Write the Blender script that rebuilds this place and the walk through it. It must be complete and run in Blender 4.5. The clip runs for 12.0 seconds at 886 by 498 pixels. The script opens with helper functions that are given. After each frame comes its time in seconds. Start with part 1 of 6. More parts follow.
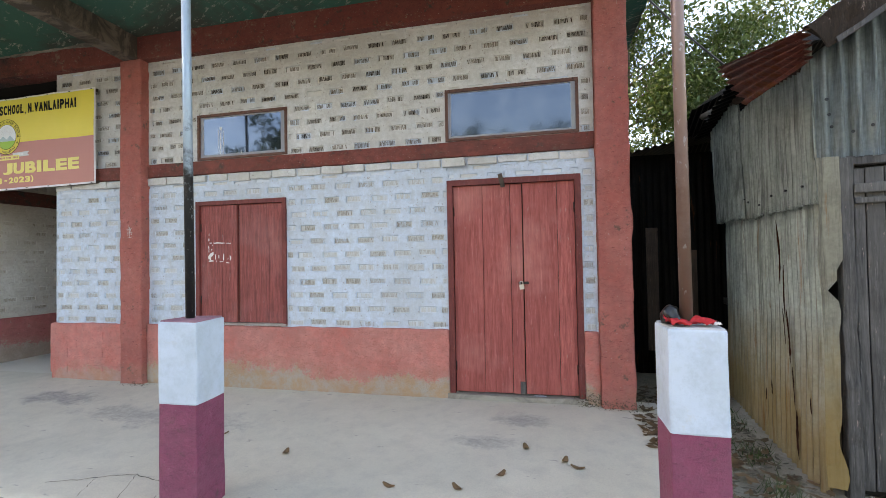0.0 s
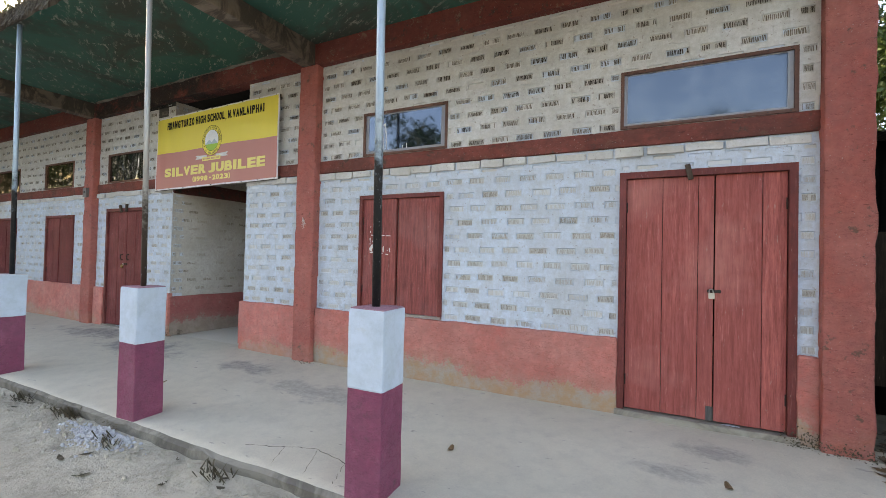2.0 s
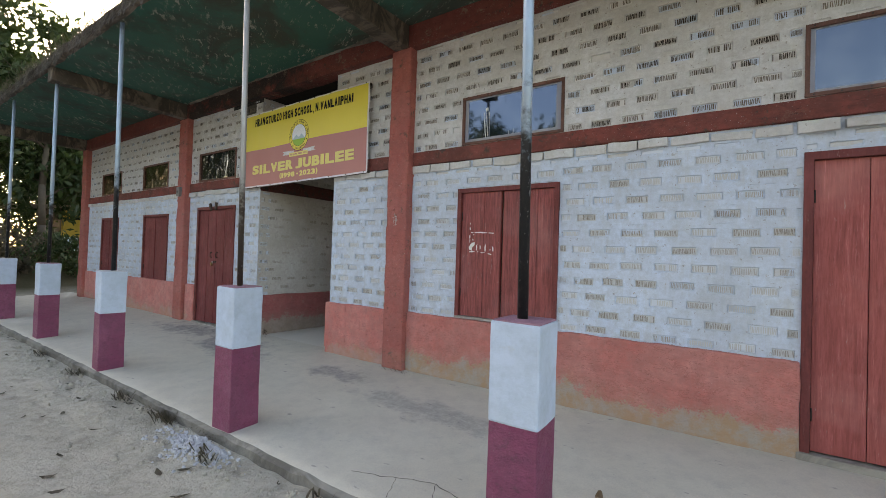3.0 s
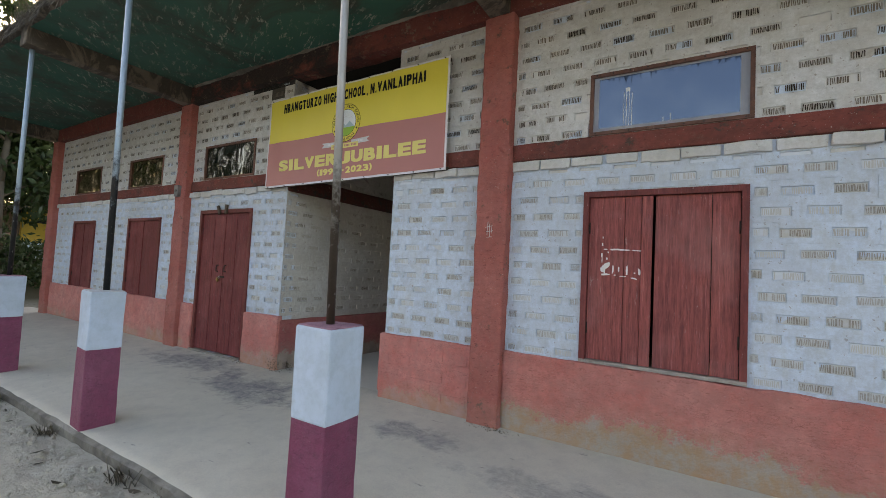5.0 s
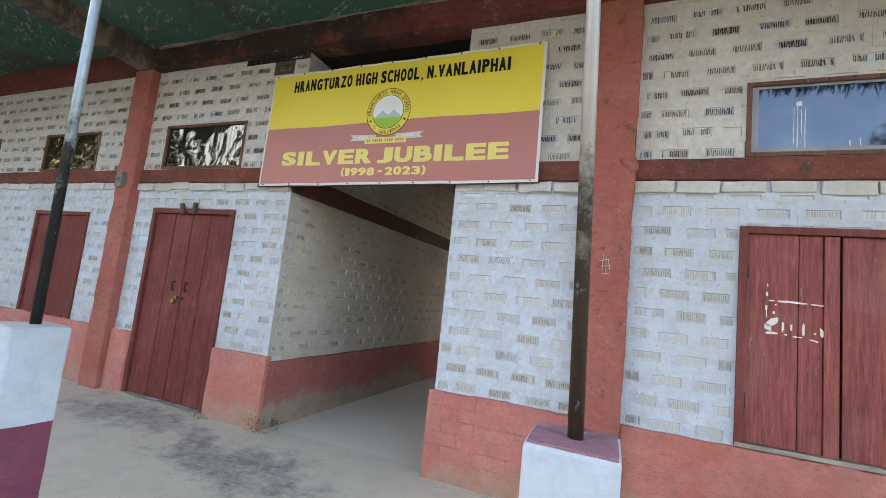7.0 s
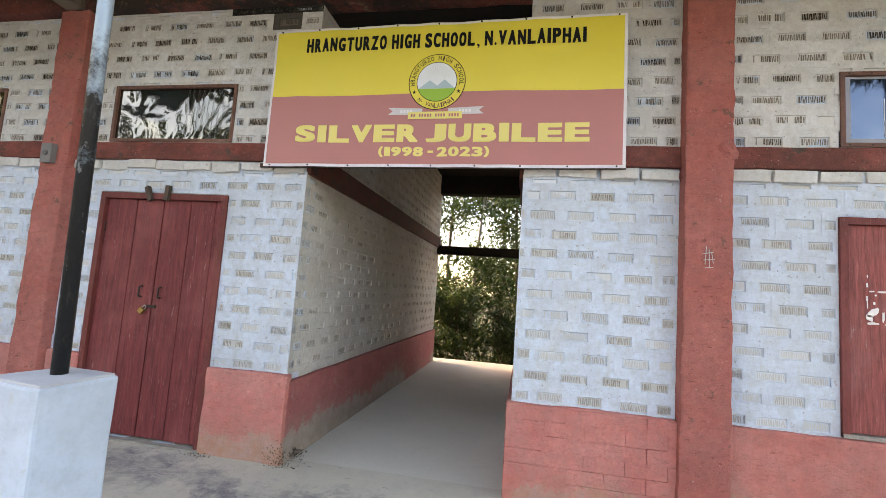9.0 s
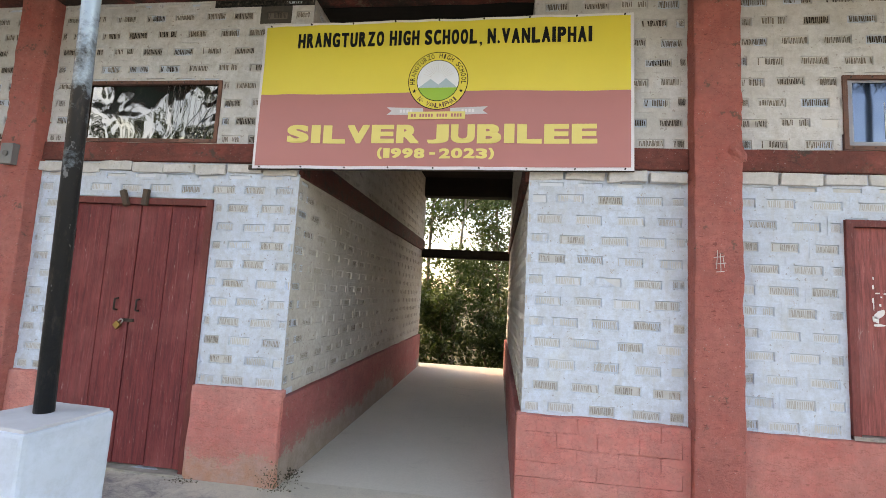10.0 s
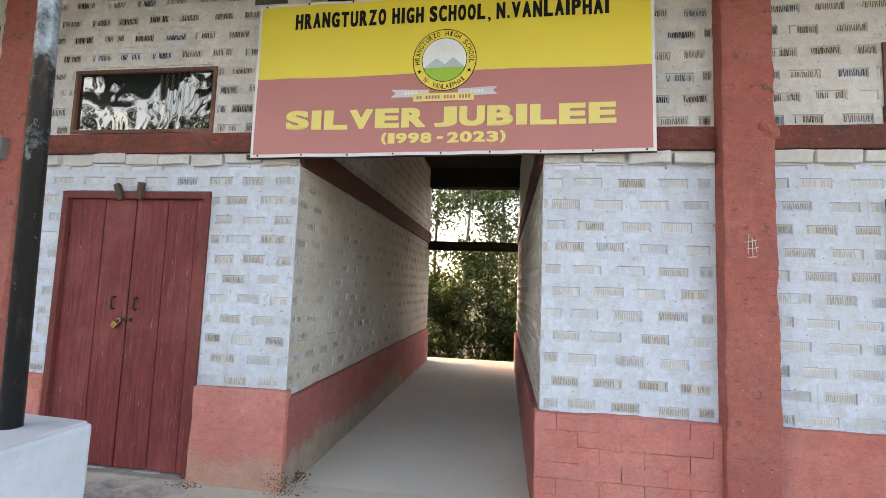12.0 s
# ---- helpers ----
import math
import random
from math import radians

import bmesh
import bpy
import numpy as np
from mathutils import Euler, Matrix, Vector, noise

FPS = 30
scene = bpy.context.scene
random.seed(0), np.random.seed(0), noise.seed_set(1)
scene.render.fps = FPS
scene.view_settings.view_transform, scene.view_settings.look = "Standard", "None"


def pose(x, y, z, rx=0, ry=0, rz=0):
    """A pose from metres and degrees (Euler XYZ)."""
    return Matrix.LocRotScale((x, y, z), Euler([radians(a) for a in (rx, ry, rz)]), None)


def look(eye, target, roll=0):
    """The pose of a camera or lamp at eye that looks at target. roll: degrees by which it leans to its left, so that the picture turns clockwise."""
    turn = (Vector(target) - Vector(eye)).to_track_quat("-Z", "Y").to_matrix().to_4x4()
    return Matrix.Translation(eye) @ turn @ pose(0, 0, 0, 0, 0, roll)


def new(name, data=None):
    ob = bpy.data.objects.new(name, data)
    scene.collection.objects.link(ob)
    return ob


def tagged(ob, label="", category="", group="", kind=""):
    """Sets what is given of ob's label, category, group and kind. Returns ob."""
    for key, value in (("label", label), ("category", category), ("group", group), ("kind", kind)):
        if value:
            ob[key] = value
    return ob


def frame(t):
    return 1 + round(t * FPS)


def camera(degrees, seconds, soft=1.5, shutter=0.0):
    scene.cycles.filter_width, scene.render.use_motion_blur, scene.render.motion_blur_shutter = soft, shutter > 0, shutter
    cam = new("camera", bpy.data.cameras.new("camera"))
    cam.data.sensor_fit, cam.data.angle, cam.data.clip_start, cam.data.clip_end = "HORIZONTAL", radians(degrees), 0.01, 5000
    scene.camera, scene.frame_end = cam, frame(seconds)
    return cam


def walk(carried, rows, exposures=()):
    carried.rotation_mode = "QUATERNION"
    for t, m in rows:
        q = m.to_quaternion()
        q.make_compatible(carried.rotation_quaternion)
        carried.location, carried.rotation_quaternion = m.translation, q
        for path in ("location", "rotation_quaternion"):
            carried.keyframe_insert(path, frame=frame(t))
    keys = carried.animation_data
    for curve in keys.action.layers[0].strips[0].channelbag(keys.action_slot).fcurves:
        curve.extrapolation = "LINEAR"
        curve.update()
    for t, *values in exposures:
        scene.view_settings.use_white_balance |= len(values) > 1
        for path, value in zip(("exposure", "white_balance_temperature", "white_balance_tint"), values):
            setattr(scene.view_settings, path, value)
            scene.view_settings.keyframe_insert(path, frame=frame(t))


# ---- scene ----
cam = camera(89.8, 12.0, 0.5)
METRES, EYE, TILT, LEAN, TURN = 6.4, 1.245, 0.0, 0.0, 12.6
ROWS = [
    (0.0, 0.0, 0.0, 0.0, 0.02, 1.25, 1.03),
    (0.5, 0.0023, 0.0022, -0.0003, 4.57, 1.78, 1.12),
    (1.0, 0.0028, 0.0039, -0.0015, 9.48, 1.55, 0.72),
    (1.5, -0.018, 0.0113, -0.0036, 12.45, 1.4, -0.59),
    (2.0, -0.0676, 0.0243, -0.0031, 15.08, 1.08, -1.37),
    (2.5, -0.1167, 0.0521, -0.0084, 19.44, 0.84, -1.36),
    (3.0, -0.1667, 0.0853, -0.0067, 22.76, 0.98, -1.87),
    (5.0, -0.4133, 0.1877, -0.0037, 19.39, 2.9, -2.98),
    (5.5, -0.474, 0.2234, -0.0042, 17.42, 3.29, -4.1),
    (6.0, -0.5328, 0.2493, -0.0041, 14.73, 4.4, -5.07),
    (6.5, -0.5938, 0.2676, 0.0013, 11.73, 5.23, -5.43),
    (7.0, -0.6526, 0.2944, 0.0031, 9.37, 6.36, -5.96),
    (7.5, -0.7134, 0.3111, 0.0031, 6.44, 6.49, -6.4),
    (9.5, -0.8691, 0.3684, 0.0082, -4.16, 5.27, -3.23),
    (10.0, -0.8798, 0.3793, 0.0111, -5.53, 5.75, -3.09),
    (10.5, -0.8823, 0.3896, 0.0122, -6.65, 6.07, -3.06),
    (11.0, -0.8816, 0.3979, 0.0122, -6.66, 5.98, -2.58),
    (11.5, -0.8809, 0.404, 0.0116, -6.28, 5.65, -2.24),
    (12.0, -0.8822, 0.4075, 0.01, -4.73, 4.86, -2.08),
]
EXPOSURE = [(t, s, 9900 if t < 7 else 10300 if t < 9 else 10700, 18 if t < 7 else 19 if t < 9 else 22) for t, s in ((0.0, 2.89), (1.5, 2.85), (2.5, 2.63), (3.0, 2.46), (5.0, 2.37), (5.5, 2.59), (6.5, 2.77), (7.5, 3.16), (9.5, 3.14), (12.0, 3.18))]
walk(cam, [(t, pose(0, 0, EYE, TILT, LEAN, TURN) @ pose(METRES * x, METRES * y, METRES * z, 90 + pitch, roll, yaw)) for t, x, y, z, yaw, pitch, roll in ROWS], EXPOSURE)

# ---- sky, sun ----
SUN_EL, SUN_AZ = 25.0, 282.0  # degrees; azimuth clockwise from +y
world = bpy.data.worlds.new("sky")
scene.world = world
world.use_nodes = True
wn = world.node_tree
sky = wn.nodes.new("ShaderNodeTexSky")
sky.sky_type = "NISHITA"
sky.sun_disc = False
sky.sun_elevation, sky.sun_rotation = radians(SUN_EL), radians(SUN_AZ)
sky.air_density, sky.dust_density, sky.ozone_density = 1.0, 1.5, 2.5
wn.links.new(sky.outputs[0], wn.nodes["Background"].inputs[0])
wn.nodes["Background"].inputs[1].default_value = 0.15
sun = new("sun", bpy.data.lights.new("sun", "SUN"))
sun.data.energy, sun.data.angle, sun.data.color = 0.6, radians(12), (1.0, 0.88, 0.70)
az, el = radians(SUN_AZ), radians(SUN_EL)
sun.matrix_world = look((20 * math.sin(az) * math.cos(el), 20 * math.cos(az) * math.cos(el), 20 * math.sin(el)), (0, 0, 0))


# ---- materials ----
class Nodes:
    """A small helper round one node material."""

    def __init__(self, name, rough=0.8, metal=0.0, spec=0.3):
        self.m = bpy.data.materials.new(name)
        self.m.use_nodes = True
        self.t = self.m.node_tree
        self.b = self.t.nodes["Principled BSDF"]
        self.b.inputs["Roughness"].default_value = rough
        self.b.inputs["Metallic"].default_value = metal
        self.b.inputs["Specular IOR Level"].default_value = spec
        self.co = self.add("ShaderNodeTexCoord").outputs["Object"]
        self.world = self.add("ShaderNodeNewGeometry").outputs["Position"]

    def add(self, kind):
        return self.t.nodes.new(kind)

    def put(self, socket, value):
        if isinstance(value, bpy.types.NodeSocket):
            self.t.links.new(value, socket)
        elif isinstance(value, (tuple, list)) and len(value) == 3 and socket.type == "RGBA":
            socket.default_value = (*value, 1)
        else:
            socket.default_value = value

    def scaled(self, scale, at=None):
        n = self.add("ShaderNodeMapping")
        n.inputs["Scale"].default_value = scale
        self.put(n.inputs["Vector"], at or self.world)
        return n.outputs[0]

    def noise(self, scale=5.0, detail=4.0, rough=0.6, at=None, distort=0.0):
        n = self.add("ShaderNodeTexNoise")
        self.put(n.inputs["Vector"], at or self.world)
        n.inputs["Scale"].default_value = scale
        n.inputs["Detail"].default_value = detail
        n.inputs["Roughness"].default_value = rough
        n.inputs["Distortion"].default_value = distort
        return n.outputs["Fac"]

    def voronoi(self, scale, at=None, feature="F1"):
        n = self.add("ShaderNodeTexVoronoi")
        n.feature = feature
        self.put(n.inputs["Vector"], at or self.world)
        n.inputs["Scale"].default_value = scale
        return n.outputs["Distance"]

    def ramp(self, value, lo, hi, a=0.0, b=1.0):
        n = self.add("ShaderNodeMapRange")
        self.put(n.inputs[0], value)
        for i, v in enumerate((lo, hi, a, b)):
            n.inputs[i + 1].default_value = v
        return n.outputs[0]

    def mix(self, fac, a, b, how="MIX"):
        n = self.add("ShaderNodeMix")
        n.data_type, n.blend_type = "RGBA", how
        self.put(n.inputs[0], fac)
        self.put(n.inputs[6], a)
        self.put(n.inputs[7], b)
        return n.outputs[2]

    def math(self, op, a, b=0.0):
        n = self.add("ShaderNodeMath")
        n.operation = op
        n.use_clamp = op in ("MULTIPLY", "ADD")
        self.put(n.inputs[0], a)
        self.put(n.inputs[1], b)
        return n.outputs[0]

    def height(self):
        n = self.add("ShaderNodeSeparateXYZ")
        self.put(n.inputs[0], self.world)
        return n.outputs[2]

    def chance(self):
        return self.add("ShaderNodeObjectInfo").outputs["Random"]

    def island(self):
        return self.add("ShaderNodeNewGeometry").outputs["Random Per Island"]

    def done(self, colour, bump=None, strength=0.3, depth=0.01, rough=None):
        self.put(self.b.inputs["Base Color"], colour)
        if rough is not None:
            self.put(self.b.inputs["Roughness"], rough)
        if bump is not None:
            n = self.add("ShaderNodeBump")
            n.inputs["Strength"].default_value = strength
            n.inputs["Distance"].default_value = depth
            self.put(n.inputs["Height"], bump)
            self.put(self.b.inputs["Normal"], n.outputs[0])
        return self.m


def whitewash(name, clean, dirty, dirt_lo, dirt_hi, vary=0.0, tinge=0.0):
    n = Nodes(name, 0.9, 0, 0.2)
    col = n.mix(n.ramp(n.noise(1.3, 5, 0.65), dirt_lo, dirt_hi), clean, dirty)
    col = n.mix(n.ramp(n.noise(9, 6, 0.7), 0.48, 0.70, 0, 0.75), col, dirty)
    col = n.mix(n.ramp(n.noise(1.9, 6, 0.7, n.scaled((1, 1, 0.6))), 0.56, 0.72, 0, 0.4), col, (0.57, 0.535, 0.45))
    col = n.mix(n.ramp(n.noise(3.3, 4, 0.6), 0.52, 0.68, 0, tinge), col, (0.52, 0.60, 0.70))
    streak = n.noise(3.0, 4, 0.6, n.scaled((9, 9, 0.7)))
    col = n.mix(n.ramp(streak, 0.55, 0.8, 0, 0.35), col, (0.45, 0.42, 0.36))
    spots = n.noise(38, 2, 0.5)
    col = n.mix(n.ramp(spots, 0.69, 0.72, 0, 0.6), col, (0.24, 0.2, 0.17))
    flakes = n.noise(10, 8, 0.85)
    col = n.mix(n.ramp(flakes, 0.622, 0.64, 0, 0.8), col, (0.36, 0.29, 0.23))
    col = n.mix(n.ramp(n.noise(28, 6, 0.75), 0.62, 0.36, 0, 0.4), col, tuple(c * 0.72 for c in dirty))
    fine = n.noise(120, 3, 0.6)
    col = n.mix(n.ramp(fine, 0.5, 0.75, 0, 0.15), col, (0.30, 0.29, 0.27))
    if vary:
        col = n.mix(n.math("MULTIPLY", n.chance(), vary), col, dirty)
    return n.done(col, n.math("ADD", n.math("MULTIPLY", n.noise(55, 6, 0.75), 0.5), n.math("MULTIPLY", n.noise(14, 4, 0.6), 0.5)), 0.9, 0.012)


def mark_mat(name, pale, dark, lo, hi):
    n = Nodes(name, 0.95, 0, 0.1)
    f = n.math("MULTIPLY", n.ramp(n.chance(), 0, 1, lo, hi), n.ramp(n.noise(40, 3, 0.6), 0.3, 0.6, 0.45, 1.0))
    return n.done(n.mix(f, pale, dark), n.noise(120, 3), 0.4, 0.004)


def paint(name, base, faded, worn, rough=0.75, wear=(0.66, 0.72), fine=18, low=None, flecks=0.6, bare=((0.36, 0.33, 0.28), (0.40, 0.27, 0.17)), soot=0.0, damp=None):
    n = Nodes(name, rough, 0, 0.3)
    col = n.mix(n.ramp(n.noise(2.2, 5, 0.65), 0.35, 0.7), base, faded)
    col = n.mix(n.ramp(n.noise(fine, 4, 0.7), 0.3, 0.75, 0, 0.5), col, tuple(c * 0.55 for c in base))
    col = n.mix(n.ramp(n.noise(5.5, 7, 0.8), 0.42, 0.60, 0, 0.55), col, tuple(c * 0.60 for c in faded))
    col = n.mix(n.ramp(n.noise(75, 2, 0.5), 0.69, 0.72, 0, flecks), col, (0.50, 0.42, 0.38))
    line = n.math("ABSOLUTE", n.math("SUBTRACT", n.noise(2.6, 7, 0.7, n.scaled((1, 1, 2.2))), 0.5))
    col = n.mix(n.ramp(line, 0.0, 0.008, 0.55, 0), col, tuple(c * 0.42 for c in base))
    chips = n.ramp(n.noise(9, 6, 0.75), wear[0], wear[1])
    col = n.mix(chips, col, worn)
    dents = n.noise(1.0, 3, 0.6, n.scaled((16, 16, 60)))
    col = n.mix(n.ramp(dents, 0.655, 0.69, 0, min(0.8, 0.25 + flecks)), col, tuple(c * 0.38 for c in base))
    if soot:  # black damp blotches
        black = n.ramp(n.noise(1.6, 8, 0.75, n.scaled((1, 1, 1.6))), 0.38 if damp else 0.45, 0.50 if damp else 0.56, 0, soot)
        if damp:  # the leak over the passage: place and half-width along the wall
            sep = n.add("ShaderNodeSeparateXYZ")
            n.put(sep.inputs[0], n.world)
            away = n.math("ABSOLUTE", n.math("SUBTRACT", sep.outputs[0], damp[0]))
            away = n.math("SUBTRACT", away, n.ramp(n.noise(2.4, 7, 0.75), 0.3, 0.7, -0.9, 0.9))
            black = n.math("MULTIPLY", black, n.ramp(away, damp[1] - 0.5, damp[1] + 0.5, 1.0, 0.12))
        col = n.mix(black, col, (0.028, 0.024, 0.02))
        col = n.mix(n.ramp(n.noise(6.0, 7, 0.8), 0.58, 0.63, 0, soot * 0.7), col, (0.22, 0.17, 0.12))
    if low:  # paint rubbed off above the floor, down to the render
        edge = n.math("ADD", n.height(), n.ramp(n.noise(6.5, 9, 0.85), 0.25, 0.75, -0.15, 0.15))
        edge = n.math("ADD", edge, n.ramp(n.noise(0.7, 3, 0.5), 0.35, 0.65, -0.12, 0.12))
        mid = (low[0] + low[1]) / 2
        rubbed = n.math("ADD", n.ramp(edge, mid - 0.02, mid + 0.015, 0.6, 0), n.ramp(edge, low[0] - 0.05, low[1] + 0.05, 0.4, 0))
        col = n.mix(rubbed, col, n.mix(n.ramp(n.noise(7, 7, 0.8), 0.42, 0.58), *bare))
    return n.done(col, n.math("ADD", n.math("MULTIPLY", n.noise(45, 6, 0.75), 0.5), n.math("MULTIPLY", n.noise(9, 5, 0.65), 0.5)), 1.0, 0.022)


def wood_mat(name, base, dark, axis=(14, 14, 0.9), rough=0.62, pale=None):
    n = Nodes(name, rough, 0, 0.3)
    grain = n.noise(3.2, 8, 0.78, n.scaled(axis))
    col = n.mix(n.ramp(grain, 0.36, 0.62), base, dark)
    thin = n.noise(9.0, 5, 0.7, n.scaled(axis))
    col = n.mix(n.ramp(thin, 0.52, 0.66, 0, 0.55), col, tuple(c * 0.5 for c in dark))
    col = n.mix(n.math("MULTIPLY", n.chance(), 0.5), col, dark)
    col = n.mix(n.ramp(n.noise(1.7, 4), 0.5, 0.75, 0, 0.4), col, pale or tuple(min(1, c * 1.5 + 0.03) for c in base))
    col = n.mix(n.ramp(n.noise(4.5, 7, 0.85, n.scaled((10, 10, 0.5))), 0.57, 0.66, 0, 0.45), col, tuple(min(1, c * 1.25 + 0.10) for c in base))
    col = n.mix(n.ramp(n.noise(11, 6, 0.8, n.scaled((4, 4, 0.7))), 0.63, 0.67, 0, 0.6), col, (0.42, 0.30, 0.27))
    return n.done(col, grain, 0.6, 0.008)


def concrete(name, a, b, stain, lo=0.55, hi=0.72, spec=0.25):
    n = Nodes(name, 0.85, 0, spec)
    col = n.mix(n.ramp(n.noise(0.9, 6, 0.65), 0.3, 0.7), a, b)
    col = n.mix(n.ramp(n.noise(1.6, 6, 0.7, n.scaled((1.0, 2.2, 1)), 1.2), lo, hi, 0, 0.75), col, stain)
    col = n.mix(n.ramp(n.noise(70, 4, 0.7), 0.35, 0.75, 0, 0.3), col, tuple(c * 0.55 for c in a))
    return n.done(col, n.noise(26, 7, 0.75), 0.4, 0.01)


def tin(name, a, b, rust_lo, rust_hi, stain_low=False, spec=0.4):
    n = Nodes(name, 0.6, 0.0, spec)
    col = n.mix(n.ramp(n.noise(2.0, 5, 0.65, n.scaled((6, 6, 0.6))), 0.3, 0.7), a, b)
    col = n.mix(n.ramp(n.noise(30, 4, 0.7), 0.4, 0.75, 0, 0.35), col, tuple(c * 0.25 for c in b))
    col = n.mix(n.ramp(n.noise(4.0, 6, 0.75, n.scaled((7, 7, 0.3))), 0.46, 0.62, 0, 0.75), col, tuple(c * 0.3 for c in b))
    col = n.mix(n.ramp(n.noise(2.2, 6, 0.75), 0.52, 0.66, 0, 0.45), col, tuple(c * 0.45 for c in b))
    rust = n.ramp(n.noise(2.1, 6, 0.7, n.scaled((3.5, 3.5, 0.55))), rust_lo, rust_hi)
    rc = n.mix(n.noise(14, 4), (0.30, 0.12, 0.03), (0.09, 0.035, 0.02))
    col = n.mix(rust, col, rc)
    if stain_low:  # yellow mud splash thrown up from the ground
        edge = n.math("ADD", n.height(), n.ramp(n.noise(3, 5, 0.7), 0.2, 0.8, -0.35, 0.35))
        col = n.mix(n.ramp(edge, -0.1, 0.85, 0.85, 0), col, (0.46, 0.30, 0.10))
        col = n.mix(n.ramp(n.noise(3.0, 6, 0.75, n.scaled((6, 6, 0.25))), 0.58, 0.66, 0, 0.7), col, (0.34, 0.14, 0.035))
    return n.done(col, n.noise(25, 4), 0.2, 0.005, n.ramp(rust, 0, 1, 0.5, 0.9))


def plain(name, col, rough=0.6, metal=0.0, spec=0.4, vary=0.25, scale=14, bump=0.15):
    n = Nodes(name, rough, metal, spec)
    c = n.mix(n.ramp(n.noise(scale, 5, 0.65), 0.3, 0.75, 0, vary), col, tuple(v * 0.45 for v in col))
    return n.done(c, n.noise(scale * 4, 4), bump, 0.004)


def pillar_white():
    n = Nodes("pillar white", 0.85, 0, 0.2)
    col = n.mix(n.ramp(n.noise(2.6, 5, 0.65), 0.4, 0.75), (0.46, 0.555, 0.66), (0.38, 0.45, 0.51))
    col = n.mix(n.ramp(n.noise(5.0, 6, 0.75), 0.60, 0.72, 0, 0.5), col, (0.44, 0.42, 0.36))
    col = n.mix(n.ramp(n.noise(12, 6, 0.8), 0.45, 0.65, 0, 0.4), col, (0.31, 0.37, 0.43))
    col = n.mix(n.ramp(n.noise(6.5, 8, 0.85), 0.64, 0.70, 0, 0.6), col, (0.16, 0.16, 0.155))
    return n.done(col, n.noise(40, 5, 0.7), 0.4, 0.006)


def floor_mat():
    """Grey cement with two large damp stains and short dark smears, each with its own place."""
    n = Nodes("veranda cement", 0.8, 0, 0.3)
    col = n.mix(n.ramp(n.noise(0.9, 6, 0.65), 0.3, 0.7), (0.61, 0.565, 0.468), (0.51, 0.47, 0.385))
    col = n.mix(n.ramp(n.noise(6, 6, 0.7), 0.45, 0.75, 0, 0.35), col, (0.30, 0.285, 0.26))
    warp = n.math("SUBTRACT", n.noise(3.2, 6, 0.75), 0.5)
    grain = n.noise(7, 7, 0.8, n.scaled((1.0, 1.6, 1)), 1.6)
    for cx, cy, rx, ry, power in ((-8.6, 3.92, 1.15, 0.33, 0.95), (-7.1, 3.70, 0.9, 0.35, 1.0), (-4.95, 3.7, 0.5, 0.18, 0.85), (-3.4, 3.45, 0.9, 0.2, 0.6), (-0.17, 3.84, 0.22, 0.14, 0.7), (-0.4, 3.4, 0.3, 0.12, 0.6)):
        m = n.add("ShaderNodeMapping")
        m.inputs["Location"].default_value = (-cx / rx, -cy / ry, 0)
        m.inputs["Scale"].default_value = (1 / rx, 1 / ry, 0)
        n.put(m.inputs["Vector"], n.world)
        d = n.add("ShaderNodeVectorMath")
        d.operation = "LENGTH"
        n.put(d.inputs[0], m.outputs[0])
        edge = n.math("SUBTRACT", d.outputs["Value"], n.ramp(warp, -0.25, 0.25, -0.9, 0.9))
        f = n.math("MULTIPLY", n.ramp(edge, 0.45, 1.1, power, 0), n.ramp(grain, 0.36, 0.62, 0.25, 1.0))
        col = n.mix(f, col, (0.185, 0.175, 0.185))
    smear = n.noise(5.5, 4, 0.6, n.scaled((1.0, 2.8, 1)))
    col = n.mix(n.ramp(smear, 0.668, 0.71, 0, 0.55), col, (0.17, 0.165, 0.175))
    col = n.mix(n.ramp(n.noise(110, 3, 0.7), 0.4, 0.75, 0, 0.3), col, (0.24, 0.23, 0.21))
    return n.done(col, n.noise(30, 8, 0.8), 0.5, 0.008)


WHITE = whitewash("whitewash", (0.57, 0.675, 0.795), (0.455, 0.50, 0.54), 0.45, 0.75, 0.06, 0.9)
WHITE_OLD = whitewash("old whitewash", (0.66, 0.665, 0.67), (0.49, 0.475, 0.445), 0.35, 0.70, 0.08)
WHITE_PASS = whitewash("passage whitewash", (0.62, 0.62, 0.605), (0.44, 0.415, 0.375), 0.35, 0.7, 0.1)
FROG = mark_mat("frog recess", (0.58, 0.63, 0.68), (0.47, 0.445, 0.39), -0.2, 0.8)
FROG_OLD = mark_mat("old frog recess", (0.60, 0.59, 0.57), (0.34, 0.30, 0.25), -0.25, 0.65)
STAMP = mark_mat("stamp marks", (0.52, 0.52, 0.50), (0.20, 0.165, 0.135), -0.1, 0.9)
STAMP_OLD = mark_mat("old stamp marks", (0.34, 0.29, 0.24), (0.035, 0.025, 0.02), 0.45, 1.2)
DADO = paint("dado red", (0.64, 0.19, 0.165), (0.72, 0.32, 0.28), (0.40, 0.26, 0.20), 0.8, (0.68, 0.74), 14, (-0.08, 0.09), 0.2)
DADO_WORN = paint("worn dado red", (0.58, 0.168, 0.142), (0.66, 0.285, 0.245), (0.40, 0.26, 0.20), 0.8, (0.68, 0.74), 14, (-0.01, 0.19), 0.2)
BEAM_RED = paint("band red", (0.26, 0.060, 0.048), (0.30, 0.092, 0.075), (0.09, 0.06, 0.05), 0.8, (0.58, 0.66), soot=0.4)
